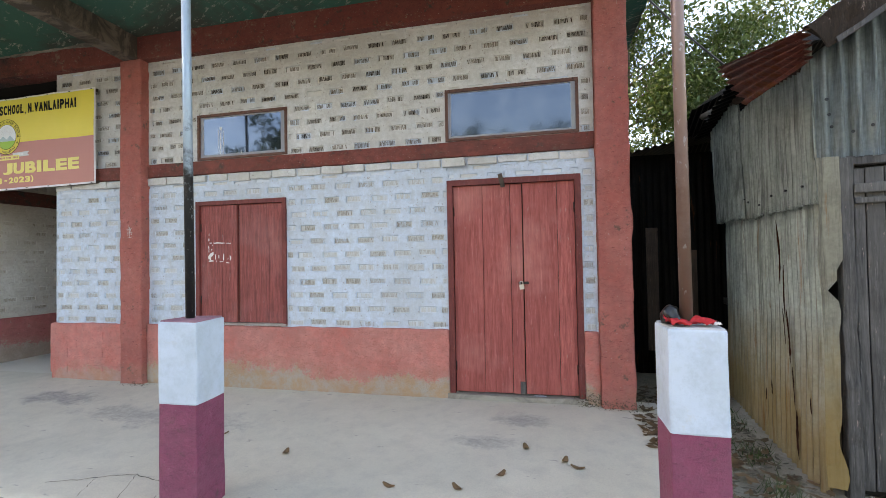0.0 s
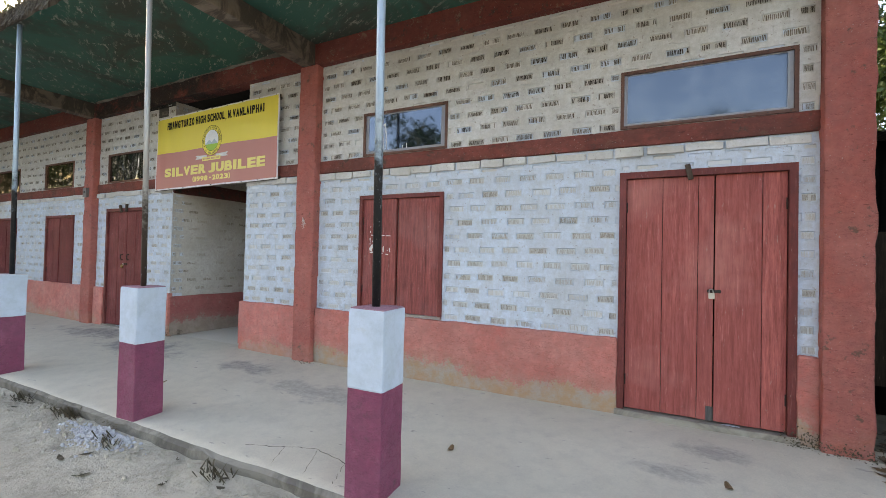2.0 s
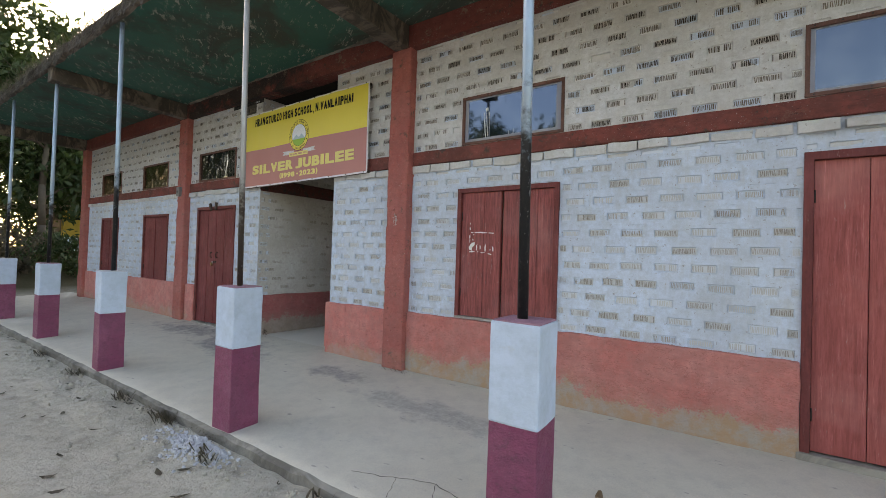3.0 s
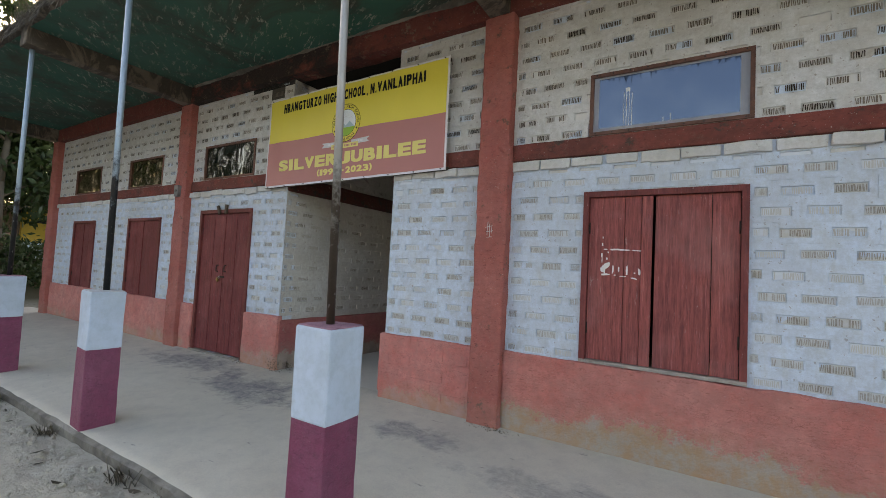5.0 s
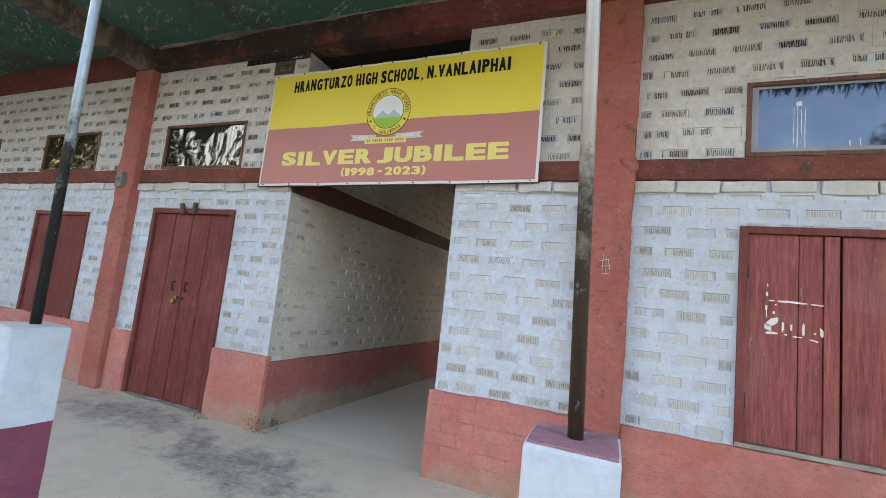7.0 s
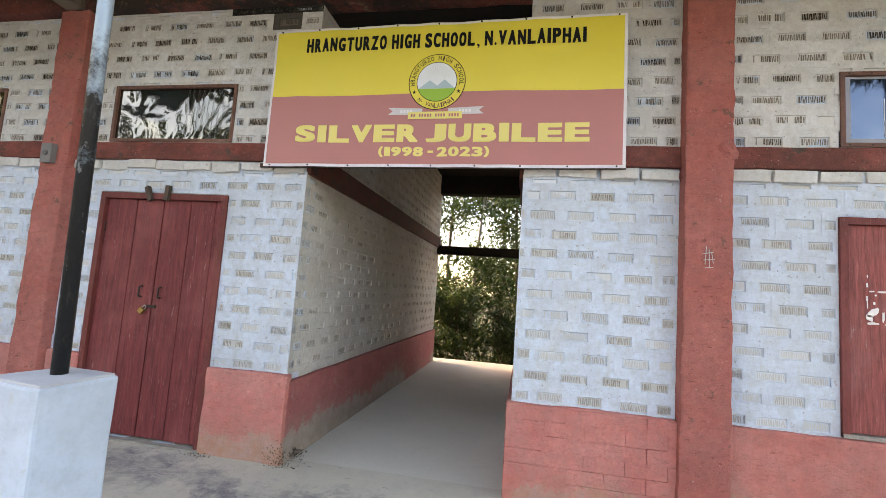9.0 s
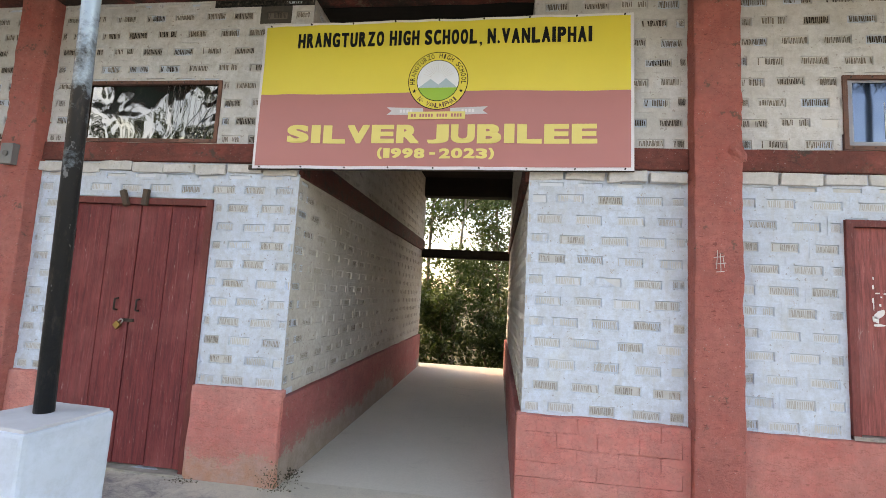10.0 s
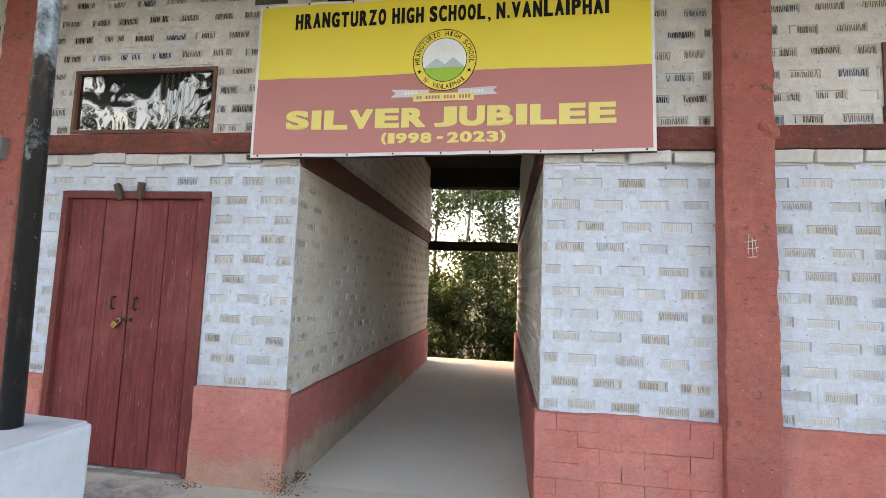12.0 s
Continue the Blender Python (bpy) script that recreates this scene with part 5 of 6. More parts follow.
def corrugated(corner, along, up, ridges, amp=0.010, sag=0.0, bottom=None, seed=0, steps=10):
    """A corrugated sheet: ridges run along `up`, repeated `ridges` times over `along`; bottom(u) trims its lower edge."""
    c, a, u = Vector(corner), Vector(along), Vector(up)
    nrm = a.cross(u).normalized()
    bm = bmesh.new()
    n = ridges * 6
    cols = []
    for i in range(n + 1):
        s = i / n
        off = amp * math.sin(2 * math.pi * ridges * s)
        lo = bottom(s) if bottom else 0.0
        col = []
        for j in range(steps + 1):
            t = lo + (1 - lo) * j / steps
            p = c + a * s + u * t + nrm * (off + 0.012 * noise.noise(Vector((s * 4 + seed, t * 3, seed))) + sag * math.sin(math.pi * s))
            col.append(bm.verts.new(p))
        cols.append(col)
    for p, q in zip(cols, cols[1:]):
        for j in range(steps):
            bm.faces.new((p[j], q[j], q[j + 1], p[j + 1])).smooth = True
    bmesh.ops.solidify(bm, geom=bm.faces[:], thickness=0.0012)
    return bm


def torn(seed, depth):
    return lambda s: depth * (0.5 + noise.noise(Vector((s * 7, seed, 0))) + 0.5 * noise.noise(Vector((s * 23, seed, 1))))


shed = thing("tin_shed", "old lean shed of weathered corrugated tin and grey boards", "shed")
shed.matrix_basis = SHED
part("wall_sheet", corrugated((0, -0.10, -0.05), (0, 2.15, 0), (0.02, 0.0, 1.98), 24, 0.024, 0, None, 1), TIN, shed, "grey-green corrugated sheet with rust streaks and mud stain")
part("wall_sheet", corrugated((-0.03, -0.135, 1.84), (0, 1.415, 0), (0, 0.02, 1.05), 18, 0.022, 0, torn(3, 0.03), 2), TIN_UP, shed)
part("wall_sheet", corrugated((-0.05, 1.18, 1.86), (0, 0.95, 0), (0, 0.18, 1.3), 12, 0.022, 0, torn(4, 0.03), 3), TIN_UP, shed)
part("wall_sheet", corrugated((0.22, 2.15, 1.98), (0, 1.3, 0), (0, 0.1, 1.25), 14, 0.009, 0, torn(6, 0.08), 5), TIN_UP, shed)
rnd = random.Random(5)
for sx_, (ya, yb, zz) in enumerate(((0.0, 1.1, 1.98), (1.2, 1.95, 2.02))):
    for j in range(5):
        bm = bmesh.new()
        y = ya + (yb - ya) * j / 4
        z = zz + rnd.uniform(-0.03, 0.03)
        tube(bm, (-0.058, y, z), (-0.046, y, z), rnd.uniform(0.005, 0.009), n=8)
        part("nail_head", bm, BLACK_PLASTIC, shed)
# long rust streaks eaten through the lower sheet
RUST = plain("eaten rust", (0.06, 0.022, 0.010), 0.95, 0, 0.1, 0.6, 9, 0.5)
for y, z0_, z1_, w in ((0.50, 1.30, 1.80, 0.020), (0.43, 1.05, 1.45, 0.014), (0.40, 0.72, 1.12, 0.018), (0.47, 0.85, 1.12, 0.010), (0.36, 0.42, 0.70, 0.012), (0.33, 0.05, 0.40, 0.022), (0.80, 0.38, 0.50, 0.012), (0.92, 0.30, 0.40, 0.010), (0.10, 0.45, 0.56, 0.012)):
    bm = bmesh.new()
    n = 16
    left, right = [], []
    for j in range(n + 1):
        z = z0_ + (z1_ - z0_) * j / n
        ww = w * (0.25 + 0.75 * min(1, 5 * min(j, n - j) / n)) * (0.65 + 0.9 * abs(noise.noise(Vector((y * 9, z * 19, 0)))))
        yy = y + 0.03 * noise.noise(Vector((y * 5, z * 3, 2))) + 0.06 * (z - 1.2)
        left.append(bm.verts.new((-0.027, yy - ww, z)))
        right.append(bm.verts.new((-0.027, yy + ww, z)))
    for j in range(n):
        bm.faces.new((left[j], right[j], right[j + 1], left[j + 1]))
    part("rust_patch", bm, RUST, shed, "brown rust streak")
PALE_TIN = tin("pale flat tin strip", (0.42, 0.41, 0.33), (0.34, 0.33, 0.27), 0.66, 0.74, True)
# the front with its door, round the corner from the long side
bm = bmesh.new()
strip = []
for j in range(33):
    z = 0.05 + 2.10 * j / 32
    l = -0.02 + 0.015 * noise.noise(Vector((0, z * 3, 5)))
    r = 0.098 + (0.055 * noise.noise(Vector((3, z * 4, 5))) - 0.035 if z < 1.35 else 0.004 * noise.noise(Vector((3, z * 9, 5))))
    if 1.28 < z < 1.45:
        r -= 0.035
    strip.append((bm.verts.new((l, -0.128 + 0.012 * math.sin(z * 5), z)), bm.verts.new((max(l + 0.02, r), -0.135 - 0.02 * max(0, 1.2 - z) * abs(noise.noise(Vector((1, z * 6, 2)))), z))))
for p, q in zip(strip, strip[1:]):
    bm.faces.new((p[0], p[1], q[1], q[0]))
bmesh.ops.solidify(bm, geom=bm.faces[:], thickness=0.002)
part("corner_strip", bm, PALE_TIN, shed, "torn pale tin strip beside the door")
part("wall_sheet", corrugated((-0.03, -0.12, 3.9), (1.73, 0, 0), (0, 0, -1.76), 20, 0.018, 0, lambda s: (1.08 - 1.105 * s) / 1.76, 4), TIN_FRONT, shed, "blue-grey corrugated gable sheet with small holes")
for x, z in ((0.06, 2.34), (0.05, 2.42), (0.17, 2.30), (0.27, 2.33), (0.36, 2.29), (0.04, 2.52)):
    bm = bmesh.new()
    tube(bm, (x, -0.145, z), (x, -0.139, z), 0.011, 0.008, 7)
    part("hole_rust", bm, BLACK_PLASTIC, shed)
bm = bmesh.new()
rough_box(bm, 0.095, 0.172, -0.13, -0.05, -0.1, 2.15, 0.06, 0.010, 0.012)
part("door_post", bm, GREY_WOOD, shed, "split grey wooden door post")
bm = bmesh.new()
rough_box(bm, 0.10, 1.30, -0.125, -0.06, 2.09, 2.145, 0.1, 0.006, 0.01)
part("door_lintel", bm, GREY_WOOD, shed)
x = 0.178
for w in (0.062, 0.10, 0.16, 0.20, 0.17, 0.2):
    bm = bmesh.new()
    rough_box(bm, x, x + w - 0.006, -0.10 + random.uniform(-0.006, 0.004), -0.07, 0.02 + random.uniform(0, 0.05), 2.08 - random.uniform(0, 0.02), 0.09, 0.004, 0.006)
    part("door_board", bm, GREY_WOOD, shed)
    x += w
for z, hgt, x1 in ((1.945, 0.062, 1.0), (1.865, 0.040, 1.0)):
    bm = bmesh.new()
    rough_box(bm, 0.172, x1, -0.135, -0.103, z - hgt / 2, z + hgt / 2, 0.06, 0.006, 0.008)
    part("door_batten", bm, GREY_WOOD, shed, "grey batten nailed across the boards")
# dark boards under the farther upper sheet
y = 2.15
for w, z1_ in ((0.22, 1.9), (0.2, 1.86), (0.24, 1.94), (0.2, 1.8), (0.24, 1.9)):
    bm = one_box(0.20, 0.225, y, y + w - 0.01, 0.0, z1_, bevel=0.005)
    part("board", bm, DARK_WOOD, shed, "dark rotten wall board")
    y += w
for z in (0.55, 0.95):
    bm = one_box(0.16, 0.195, 2.1, 3.2, z - 0.04, z + 0.04, bevel=0.008)
    part("rail", bm, GREY_WOOD, shed)
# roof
part("roof_sheet", corrugated((-0.12, -0.36, 2.80), (1.9, 0, 1.24), (0, 3.06, 0.58), 24, 0.012, 0, None, 7), TIN_SHADE, shed, "rusty corrugated roof sheet")
part("roof_sheet", corrugated((-0.2, 2.6, 3.32), (1.9, 0, 1.2), (0, 2.4, -0.75), 24, 0.012, 0, None, 8), TIN_SHADE, shed)
bm = bmesh.new()
T, P, Q, R = Vector((-0.36, 0.0, 2.58)), Vector((-0.30, 0.95, 3.22)), Vector((-0.36, -0.95, 2.49)), Vector((-0.33, -0.85, 2.70))
cols = []
for k in range(37):
    w = k / 36
    cols.append([bm.verts.new((T.lerp(P, w)).lerp(Q.lerp(R, w), j / 8) + Vector((-0.022 * math.sin(2 * math.pi * 6 * w), 0, 0.01 * noise.noise(Vector((w * 5, j, 0)))))) for j in range(9)])
for p, q in zip(cols, cols[1:]):
    for j in range(8):
        bm.faces.new((p[j], q[j], q[j + 1], p[j + 1])).smooth = True
bmesh.ops.solidify(bm, geom=bm.faces[:], thickness=0.0015)
part("verge_sheet", bm, TIN_RUST, shed, "red rusty corrugated sheet bent down over the verge")
bm = corrugated((-0.28, 0.75, 3.0), (0.05, 1.7, -0.1), (0.4, 0.0, 0.15), 14, 0.012, 0, torn(2, 0.1), 12)
part("verge_sheet", bm, TIN_SHADE, shed)
bm = bmesh.new()
rough_box(bm, 0.0, 1.5, -0.40, -0.36, -0.12, 0.05, 0.05, 0.034, 0.01)
vb = part("verge_board", bm, ROTTEN, shed, "rotten dark board up the gable verge")
vb.matrix_basis = pose(-0.12, 0, 2.86, 0, -33, 0)
bm = bmesh.new()
rough_box(bm, 0.05, 1.5, -0.415, -0.402, -0.138, -0.105, 0.05, 0.016, 0.004)
vb = part("verge_flashing", bm, GREY_WOOD, shed, "ragged grey lath under the verge board")
vb.matrix_basis = pose(-0.12, 0, 2.86, 0, -33, 0)
bm = bmesh.new()
tube(bm, (-0.02, 0.0, 2.80), (-0.06, 2.6, 3.24), 0.045, n=8)
part("rafter", bm, DARK_WOOD, shed)
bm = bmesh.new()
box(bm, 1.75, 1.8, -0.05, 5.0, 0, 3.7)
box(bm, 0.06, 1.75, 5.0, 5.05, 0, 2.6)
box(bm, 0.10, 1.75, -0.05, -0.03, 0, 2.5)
part("back_wall", bm, TIN_SHADE, shed)

# lean-to in the gap; its black colour carries the shade there
annex = thing("tin_annex", "tin lean-to between school and shed, near-black in place of shade", "shed", (1.13, 6.3, -0.3))
part("wall_sheet", corrugated((0.0, 0, 0), (1.3, 0, 0), (0, 0, 2.86), 15, 0.01, 0, None, 21), TIN_SHADE, annex)
part("wall_sheet", corrugated((0.0, 0, 0), (0.1, 3.0, 0), (0, 0, 2.86), 26, 0.01, 0, None, 22), TIN_SHADE, annex)
part("roof_sheet", corrugated((-0.06, -0.35, 2.83), (1.6, 0, 0.32), (0, 3.3, 0.25), 16, 0.014, 0, None, 23), TIN_SHADE, annex, "jagged dark roof sheet")
bm = one_box(0.2, 0.34, -0.03, -0.005, 0.3, 1.9, bevel=0.006)
part("board", bm, DARK_WOOD, annex)
bm = one_box(0.6, 0.8, -0.03, -0.005, 0.1, 1.6, bevel=0.006)
part("board", bm, DARK_WOOD, annex)


# ---- trees ----
def tree(label, at, height, spread, radius, leaf_material, leaves, seed, first=0.35, size=0.11, lean=(0, 0), bark=BARK, clump=0.5):
    rnd = np.random.RandomState(seed)
    t = thing("tree", label, "tree", at)
    bm = bmesh.new()
    pts = [Vector((lean[0] * (k / 6) ** 1.3 + rnd.uniform(-0.08, 0.08) * k / 3, lean[1] * (k / 6) ** 1.3 + rnd.uniform(-0.08, 0.08) * k / 3, height * k / 6 * 0.95)) for k in range(7)]
    rad = [radius * (1 - 0.82 * k / 6) for k in range(7)]
    for k in range(6):
        tube(bm, pts[k], pts[k + 1], rad[k], rad[k + 1], 9)
    centres = []
    for k in range(int(9 + height)):
        f = first + (0.97 - first) * rnd.rand()
        i = min(5, int(f * 6))
        base = pts[i].lerp(pts[i + 1], f * 6 - i)
        ang, reach = rnd.uniform(0, 6.28), spread * (1.1 - 0.7 * abs(f - 0.6)) * rnd.uniform(0.5, 1.0)
        tip = base + Vector((math.cos(ang) * reach, math.sin(ang) * reach, reach * rnd.uniform(0.1, 0.7)))
        midp = base.lerp(tip, 0.5) + Vector((0, 0, 0.12 * reach))
        r = max(0.012, rad[i] * 0.4)
        tube(bm, base, midp, r, r * 0.6, 6)
        tube(bm, midp, tip, r * 0.6, r * 0.2, 6)
        for q in (0.45, 0.7, 0.9, 1.05):
            c = base.lerp(tip, q) + Vector(rnd.normal(0, 0.18 * reach, 3))
            centres.append(c)
            tube(bm, base.lerp(tip, q * 0.8), c, r * 0.25, r * 0.08, 5)
    centres.append(pts[6])
    part("trunk", bm, bark, t)
    cen = np.array(centres)
    pick = cen[rnd.randint(0, len(cen), leaves)]
    pos = pick + rnd.normal(0, clump * spread * 0.33, (leaves, 3)) * np.array([1, 1, 0.75])
    a = rnd.normal(0, 1, (leaves, 3))
    a[:, 2] -= 0.5
    a /= np.linalg.norm(a, axis=1)[:, None]
    b = np.cross(a, rnd.normal(0, 1, (leaves, 3)))
    b /= np.linalg.norm(b, axis=1)[:, None]
    s = size * rnd.uniform(0.6, 1.3, (leaves, 1))
    v = np.stack([pos - a * s, pos + b * s * 0.38, pos + a * s, pos - b * s * 0.38], 1).reshape(-1, 3)
    me = bpy.data.meshes.new("crown")
    me.vertices.add(leaves * 4)
    me.vertices.foreach_set("co", v.ravel())
    me.loops.add(leaves * 4)
    me.loops.foreach_set("vertex_index", np.arange(leaves * 4))
    me.polygons.add(leaves)
    me.polygons.foreach_set("loop_start", np.arange(0, leaves * 4, 4))
    me.update()
    me.materials.append(leaf_material)
    c = new("crown", me)
    c.parent = t
    return t


PALE_BARK = plain("pale bark", (0.30, 0.28, 0.24), 0.9, 0, 0.2, 0.5, 8, 0.5)
# behind the passage
for at, h, sp, r, m, n, seed, first, ln, bk in (
    ((-7.2, 13.2, -0.9), 6.5, 1.3, 0.07, LEAF_A, 6000, 1, 0.25, (0.3, 0.2), PALE_BARK),
    ((-5.9, 15.5, -1.2), 7.5, 1.6, 0.09, LEAF_B, 8000, 2, 0.15, (-0.4, 0.1), BARK),
    ((-8.6, 16.5, -1.4), 8.0, 1.8, 0.10, LEAF_B, 8000, 3, 0.12, (0.4, 0), BARK),
    ((-6.7, 18.5, -1.6), 8.5, 2.0, 0.10, LEAF_B, 9000, 4, 0.10, (0, 0), BARK),
    ((-4.6, 13.6, -0.9), 5.5, 1.3, 0.07, LEAF_B, 5500, 5, 0.15, (-0.3, 0), BARK),
    ((-9.5, 14.0, -0.9), 6.0, 1.5, 0.08, LEAF_B, 6000, 6, 0.12, (0.2, 0), BARK),
):
    at = (at[0], at[1], ground_height(at[0], at[1]) - 0.1)
    tree("slender leafy tree on the slope behind the school", at, h + 0.8 - at[2] * 0.6, sp, r, m, int(n * 1.2), seed, first, 0.072, ln, bk)
# undergrowth behind the passage
for k, (x, y) in enumerate(((-8.4, 12.3), (-7.3, 12.0), (-6.3, 12.4), (-5.3, 12.1), (-7.9, 13.4), (-6.0, 13.7))):
    t = tree("low green bush behind the school", (x, y, ground_height(x, y) - 0.05), 2.2, 0.8, 0.03, LEAF_B, 2600, 30 + k, 0.05, 0.07)
    t.name = "bush"
    tagged(t, category="bush")
# scrub on the bank at the far end
for k, (x, y, z, hh) in enumerate(((-19.4, 3.4, 0.1, 1.5), (-19.8, 1.9, 0.2, 1.7), (-20.2, 0.3, 0.3, 1.8), (-21.5, 3.0, 0.6, 1.7), (-21.8, 1.0, 0.7, 2.0), (-19.2, 4.9, 0.0, 1.0), (-20.0, -1.5, 0.2, 1.8), (-22.5, 4.4, 0.9, 1.3))):
    t = tree("dark scrub on the earth bank", (x, y, ground_height(x, y) - 0.05), hh, 1.0, 0.03, LEAF_B if k % 3 else MOSS, 2200, 70 + k, 0.02, 0.08)
    t.name = "bush"
    tagged(t, category="bush")
# over the shed
tree("tall leafy green tree behind the tin shed", (1.9, 11.5, ground_height(1.9, 11.5) - 0.1), 9.0, 2.3, 0.17, LEAF_A, 30000, 11, 0.28, 0.072, (0.2, 0))
tree("tall leafy green tree behind the tin shed", (4.3, 13.0, ground_height(4.3, 13.0) - 0.1), 9.0, 2.2, 0.15, LEAF_A, 17000, 12, 0.35, 0.072, (0.2, 0))
tree("tall leafy green tree behind the tin shed", (7.6, 12.0, ground_height(7.6, 12.0) - 0.1), 10.2, 2.2, 0.15, LEAF_A, 12000, 13, 0.4, 0.072)
# beyond the far end of the veranda, with extra trees that screen the sun
for at, h, sp, m, n, seed, first in (
    ((-20.5, 4.6, 0.3), 8.5, 2.1, LEAF_B, 6500, 21, 0.25), ((-23.5, 2.6, 0.9), 10.0, 2.6, LEAF_B, 7000, 22, 0.25),
    ((-21.0, 0.2, 0.4), 10.5, 2.6, LEAF_A, 6500, 23, 0.35), ((-26.0, 6.8, 1.1), 9.0, 2.6, LEAF_B, 7000, 24, 0.15),
    ((-29.0, 0.5, 1.2), 11.0, 3.2, LEAF_B, 7000, 25, 0.2), ((-31.0, 4.5, 1.2), 9.0, 3.2, LEAF_A, 7000, 26, 0.12),
    # the trees from x -30 to -35 here are added to shade the house
    ((-33.0, 8.5, 1.2), 12.0, 3.6, LEAF_B, 8000, 41, 0.08), ((-34.0, 2.5, 1.2), 12.5, 3.6, LEAF_B, 8000, 42, 0.08), ((-35.0, -4.0, 1.2), 12.0, 3.6, LEAF_B, 8000, 43, 0.08), ((-30.5, 12.5, 1.2), 11.0, 3.4, LEAF_B, 7000, 44, 0.08), ((-27.5, -1.5, 1.2), 6.0, 2.4, LEAF_B, 6000, 45, 0.05), ((-19.6, -2.6, 0.1), 9.5, 2.4, LEAF_B, 6000, 27, 0.35), ((-24.5, -4.2, 0.9), 10.5, 2.8, LEAF_B, 6000, 28, 0.2),
):
    at = (at[0], at[1], ground_height(at[0], at[1]) - 0.1)
    tree("tall thin tree in the partly added group at the far yard end", at, h, sp, 0.13, m, int(n * 1.35), seed, first, 0.155)
# across the yard, behind the walker
for k, (x, y, h) in enumerate(((-24, -17, 9), (-17, -20, 11), (-10.5, -17, 8), (-4, -21, 10.5), (2.5, -18, 8), (9, -20, 10), (16, -16, 9))):
    tree("broad leafy tree across the school yard", (x, y, ground_height(x, y) - 0.1), h, 3.4, 0.2, LEAF_B, 3500, 50 + k, 0.15, 0.3)

# ---- house at the far end ----
YELLOW_WALL = plain("yellow limewash", (0.55, 0.36, 0.07), 0.9, 0, 0.2, 0.3, 3, 0.2)
BLUE_WALL = plain("pale blue limewash", (0.50, 0.60, 0.68), 0.9, 0, 0.2, 0.2, 3, 0.2)
h = thing("house", "small yellow and pale blue house with a tin roof", "house", (-25.0, 6.2, 0.75))
bm = bmesh.new()
box(bm, 0, 0.2, 0, 6, 0.75, 2.1)
part("wall", bm, YELLOW_WALL, h, "yellow limewashed wall")
bm = bmesh.new()
box(bm, 0, 0.21, -0.01, 6, -0.4, 0.75)
part("plinth", bm, BLUE_WALL, h, "pale blue lower wall")
# dark wall in place of the shaded veranda opening
part("back_wall", one_box(-5, 0, 0.4, 0.6, -0.4, 2.1), DARK_WOOD, h, "dark wall standing for the veranda shade under the roof")
part("roof", corrugated((-5.4, -1.9, 2.0), (6.6, 0, -0.1), (0, 8.5, 0.5), 40, 0.02, 0, None, 31), PALE_TIN, h, "pale tin roof")
for x in (-0.1, -2.4):
    bm = one_box(x - 0.06, x + 0.06, -1.7, -1.58, -0.4, 2.05, bevel=0.01)
    part("veranda_post", bm, GREY_WOOD, h)
for k in range(5):
    bm = one_box(0.2, 0.212, 0.4 + 0.5 * k, 0.7 + 0.5 * k, 1.5, 1.62, bevel=0)
    part("lettering_bar", bm, INK, h)

# ---- cables over the shed ----
for k, (p, q, sag) in enumerate((((0.6, 4.6, 4.05), (7.5, 3.6, 4.3), 0.25), ((0.9, 5.5, 4.4), (4.2, 4.2, 3.2), 0.12), ((0.75, 4.4, 3.95), (2.9, 6.5, 3.3), 0.1), ((0.7, 4.25, 3.9), (2.2, 2.4, 4.4), 0.1))):
    cu = bpy.data.curves.new("overhead_cable", "CURVE")
    cu.dimensions, cu.bevel_depth, cu.bevel_resolution = "3D", 0.011, 2
    sp = cu.splines.new("POLY")
    n = 16
    sp.points.add(n)
    for j in range(n + 1):
        s = j / n
        c = Vector(p).lerp(Vector(q), s) - Vector((0, 0, sag * 4 * s * (1 - s)))
        sp.points[j].co = (*c, 1)
    cu.materials.append(CABLE)
    tagged(new("overhead_cable", cu), "black overhead cable sagging over the shed roof", "cable", "overhead cables")

# ---- litter ----
def scatter(name, label, category, spots, material, size, seed, lift=0.012, curl=0.4):
    rnd = random.Random(seed)
    v, f = [], []
    for x, y, z in spots:
        s, a = size * rnd.uniform(0.5, 1.3), rnd.uniform(0, 6.28)
        ca, sa = math.cos(a), math.sin(a)
        base = len(v)
        for px_, py_, up in ((-1, 0, curl), (-0.4, 0.36, 0.1), (0.4, 0.32, 0.05), (1, 0, curl), (0.4, -0.32, 0.2), (-0.4, -0.36, 0.2)):
            v.append((x + s * (ca * px_ - sa * py_), y + s * (sa * px_ + ca * py_), z + 0.003 + s * up * rnd.uniform(0.2, 1)))
        f += [(base, base + 1, base + 5), (base + 1, base + 2, base + 4, base + 5), (base + 2, base + 3, base + 4)]
    return tagged(quads(name, v, f, material), label, category, kind="stuff")


rnd = random.Random(8)
spots = []
for _ in range(420):
    x, y = 0.95 + abs(rnd.gauss(0, 0.45)), rnd.uniform(2.6, 5.6)
    if x < 1.75:
        spots.append((x, y, ground_height(x, y) + 0.03))
for _ in range(110):
    x, y = rnd.uniform(0.74, 0.97), rnd.uniform(3.5, 4.3)
    spots.append((x, y, floor_height(x, y)))
scatter("fallen_leaves", "brown fallen leaves heaped between the school and shed", "leaves", spots, DRY, 0.05, 1)
spots = []
for _ in range(900):
    x, y = rnd.uniform(0.95, 1.72), rnd.uniform(2.2, 5.4)
    spots.append((x, y, ground_height(x, y) + 0.015))
scatter("leaf_litter", "pale trodden leaf litter along the shed wall", "leaves", spots, PALE_LITTER, 0.035, 3)
spots = [(rnd.uniform(-16, 0), rnd.uniform(-0.4, 2.1)) for _ in range(230)]
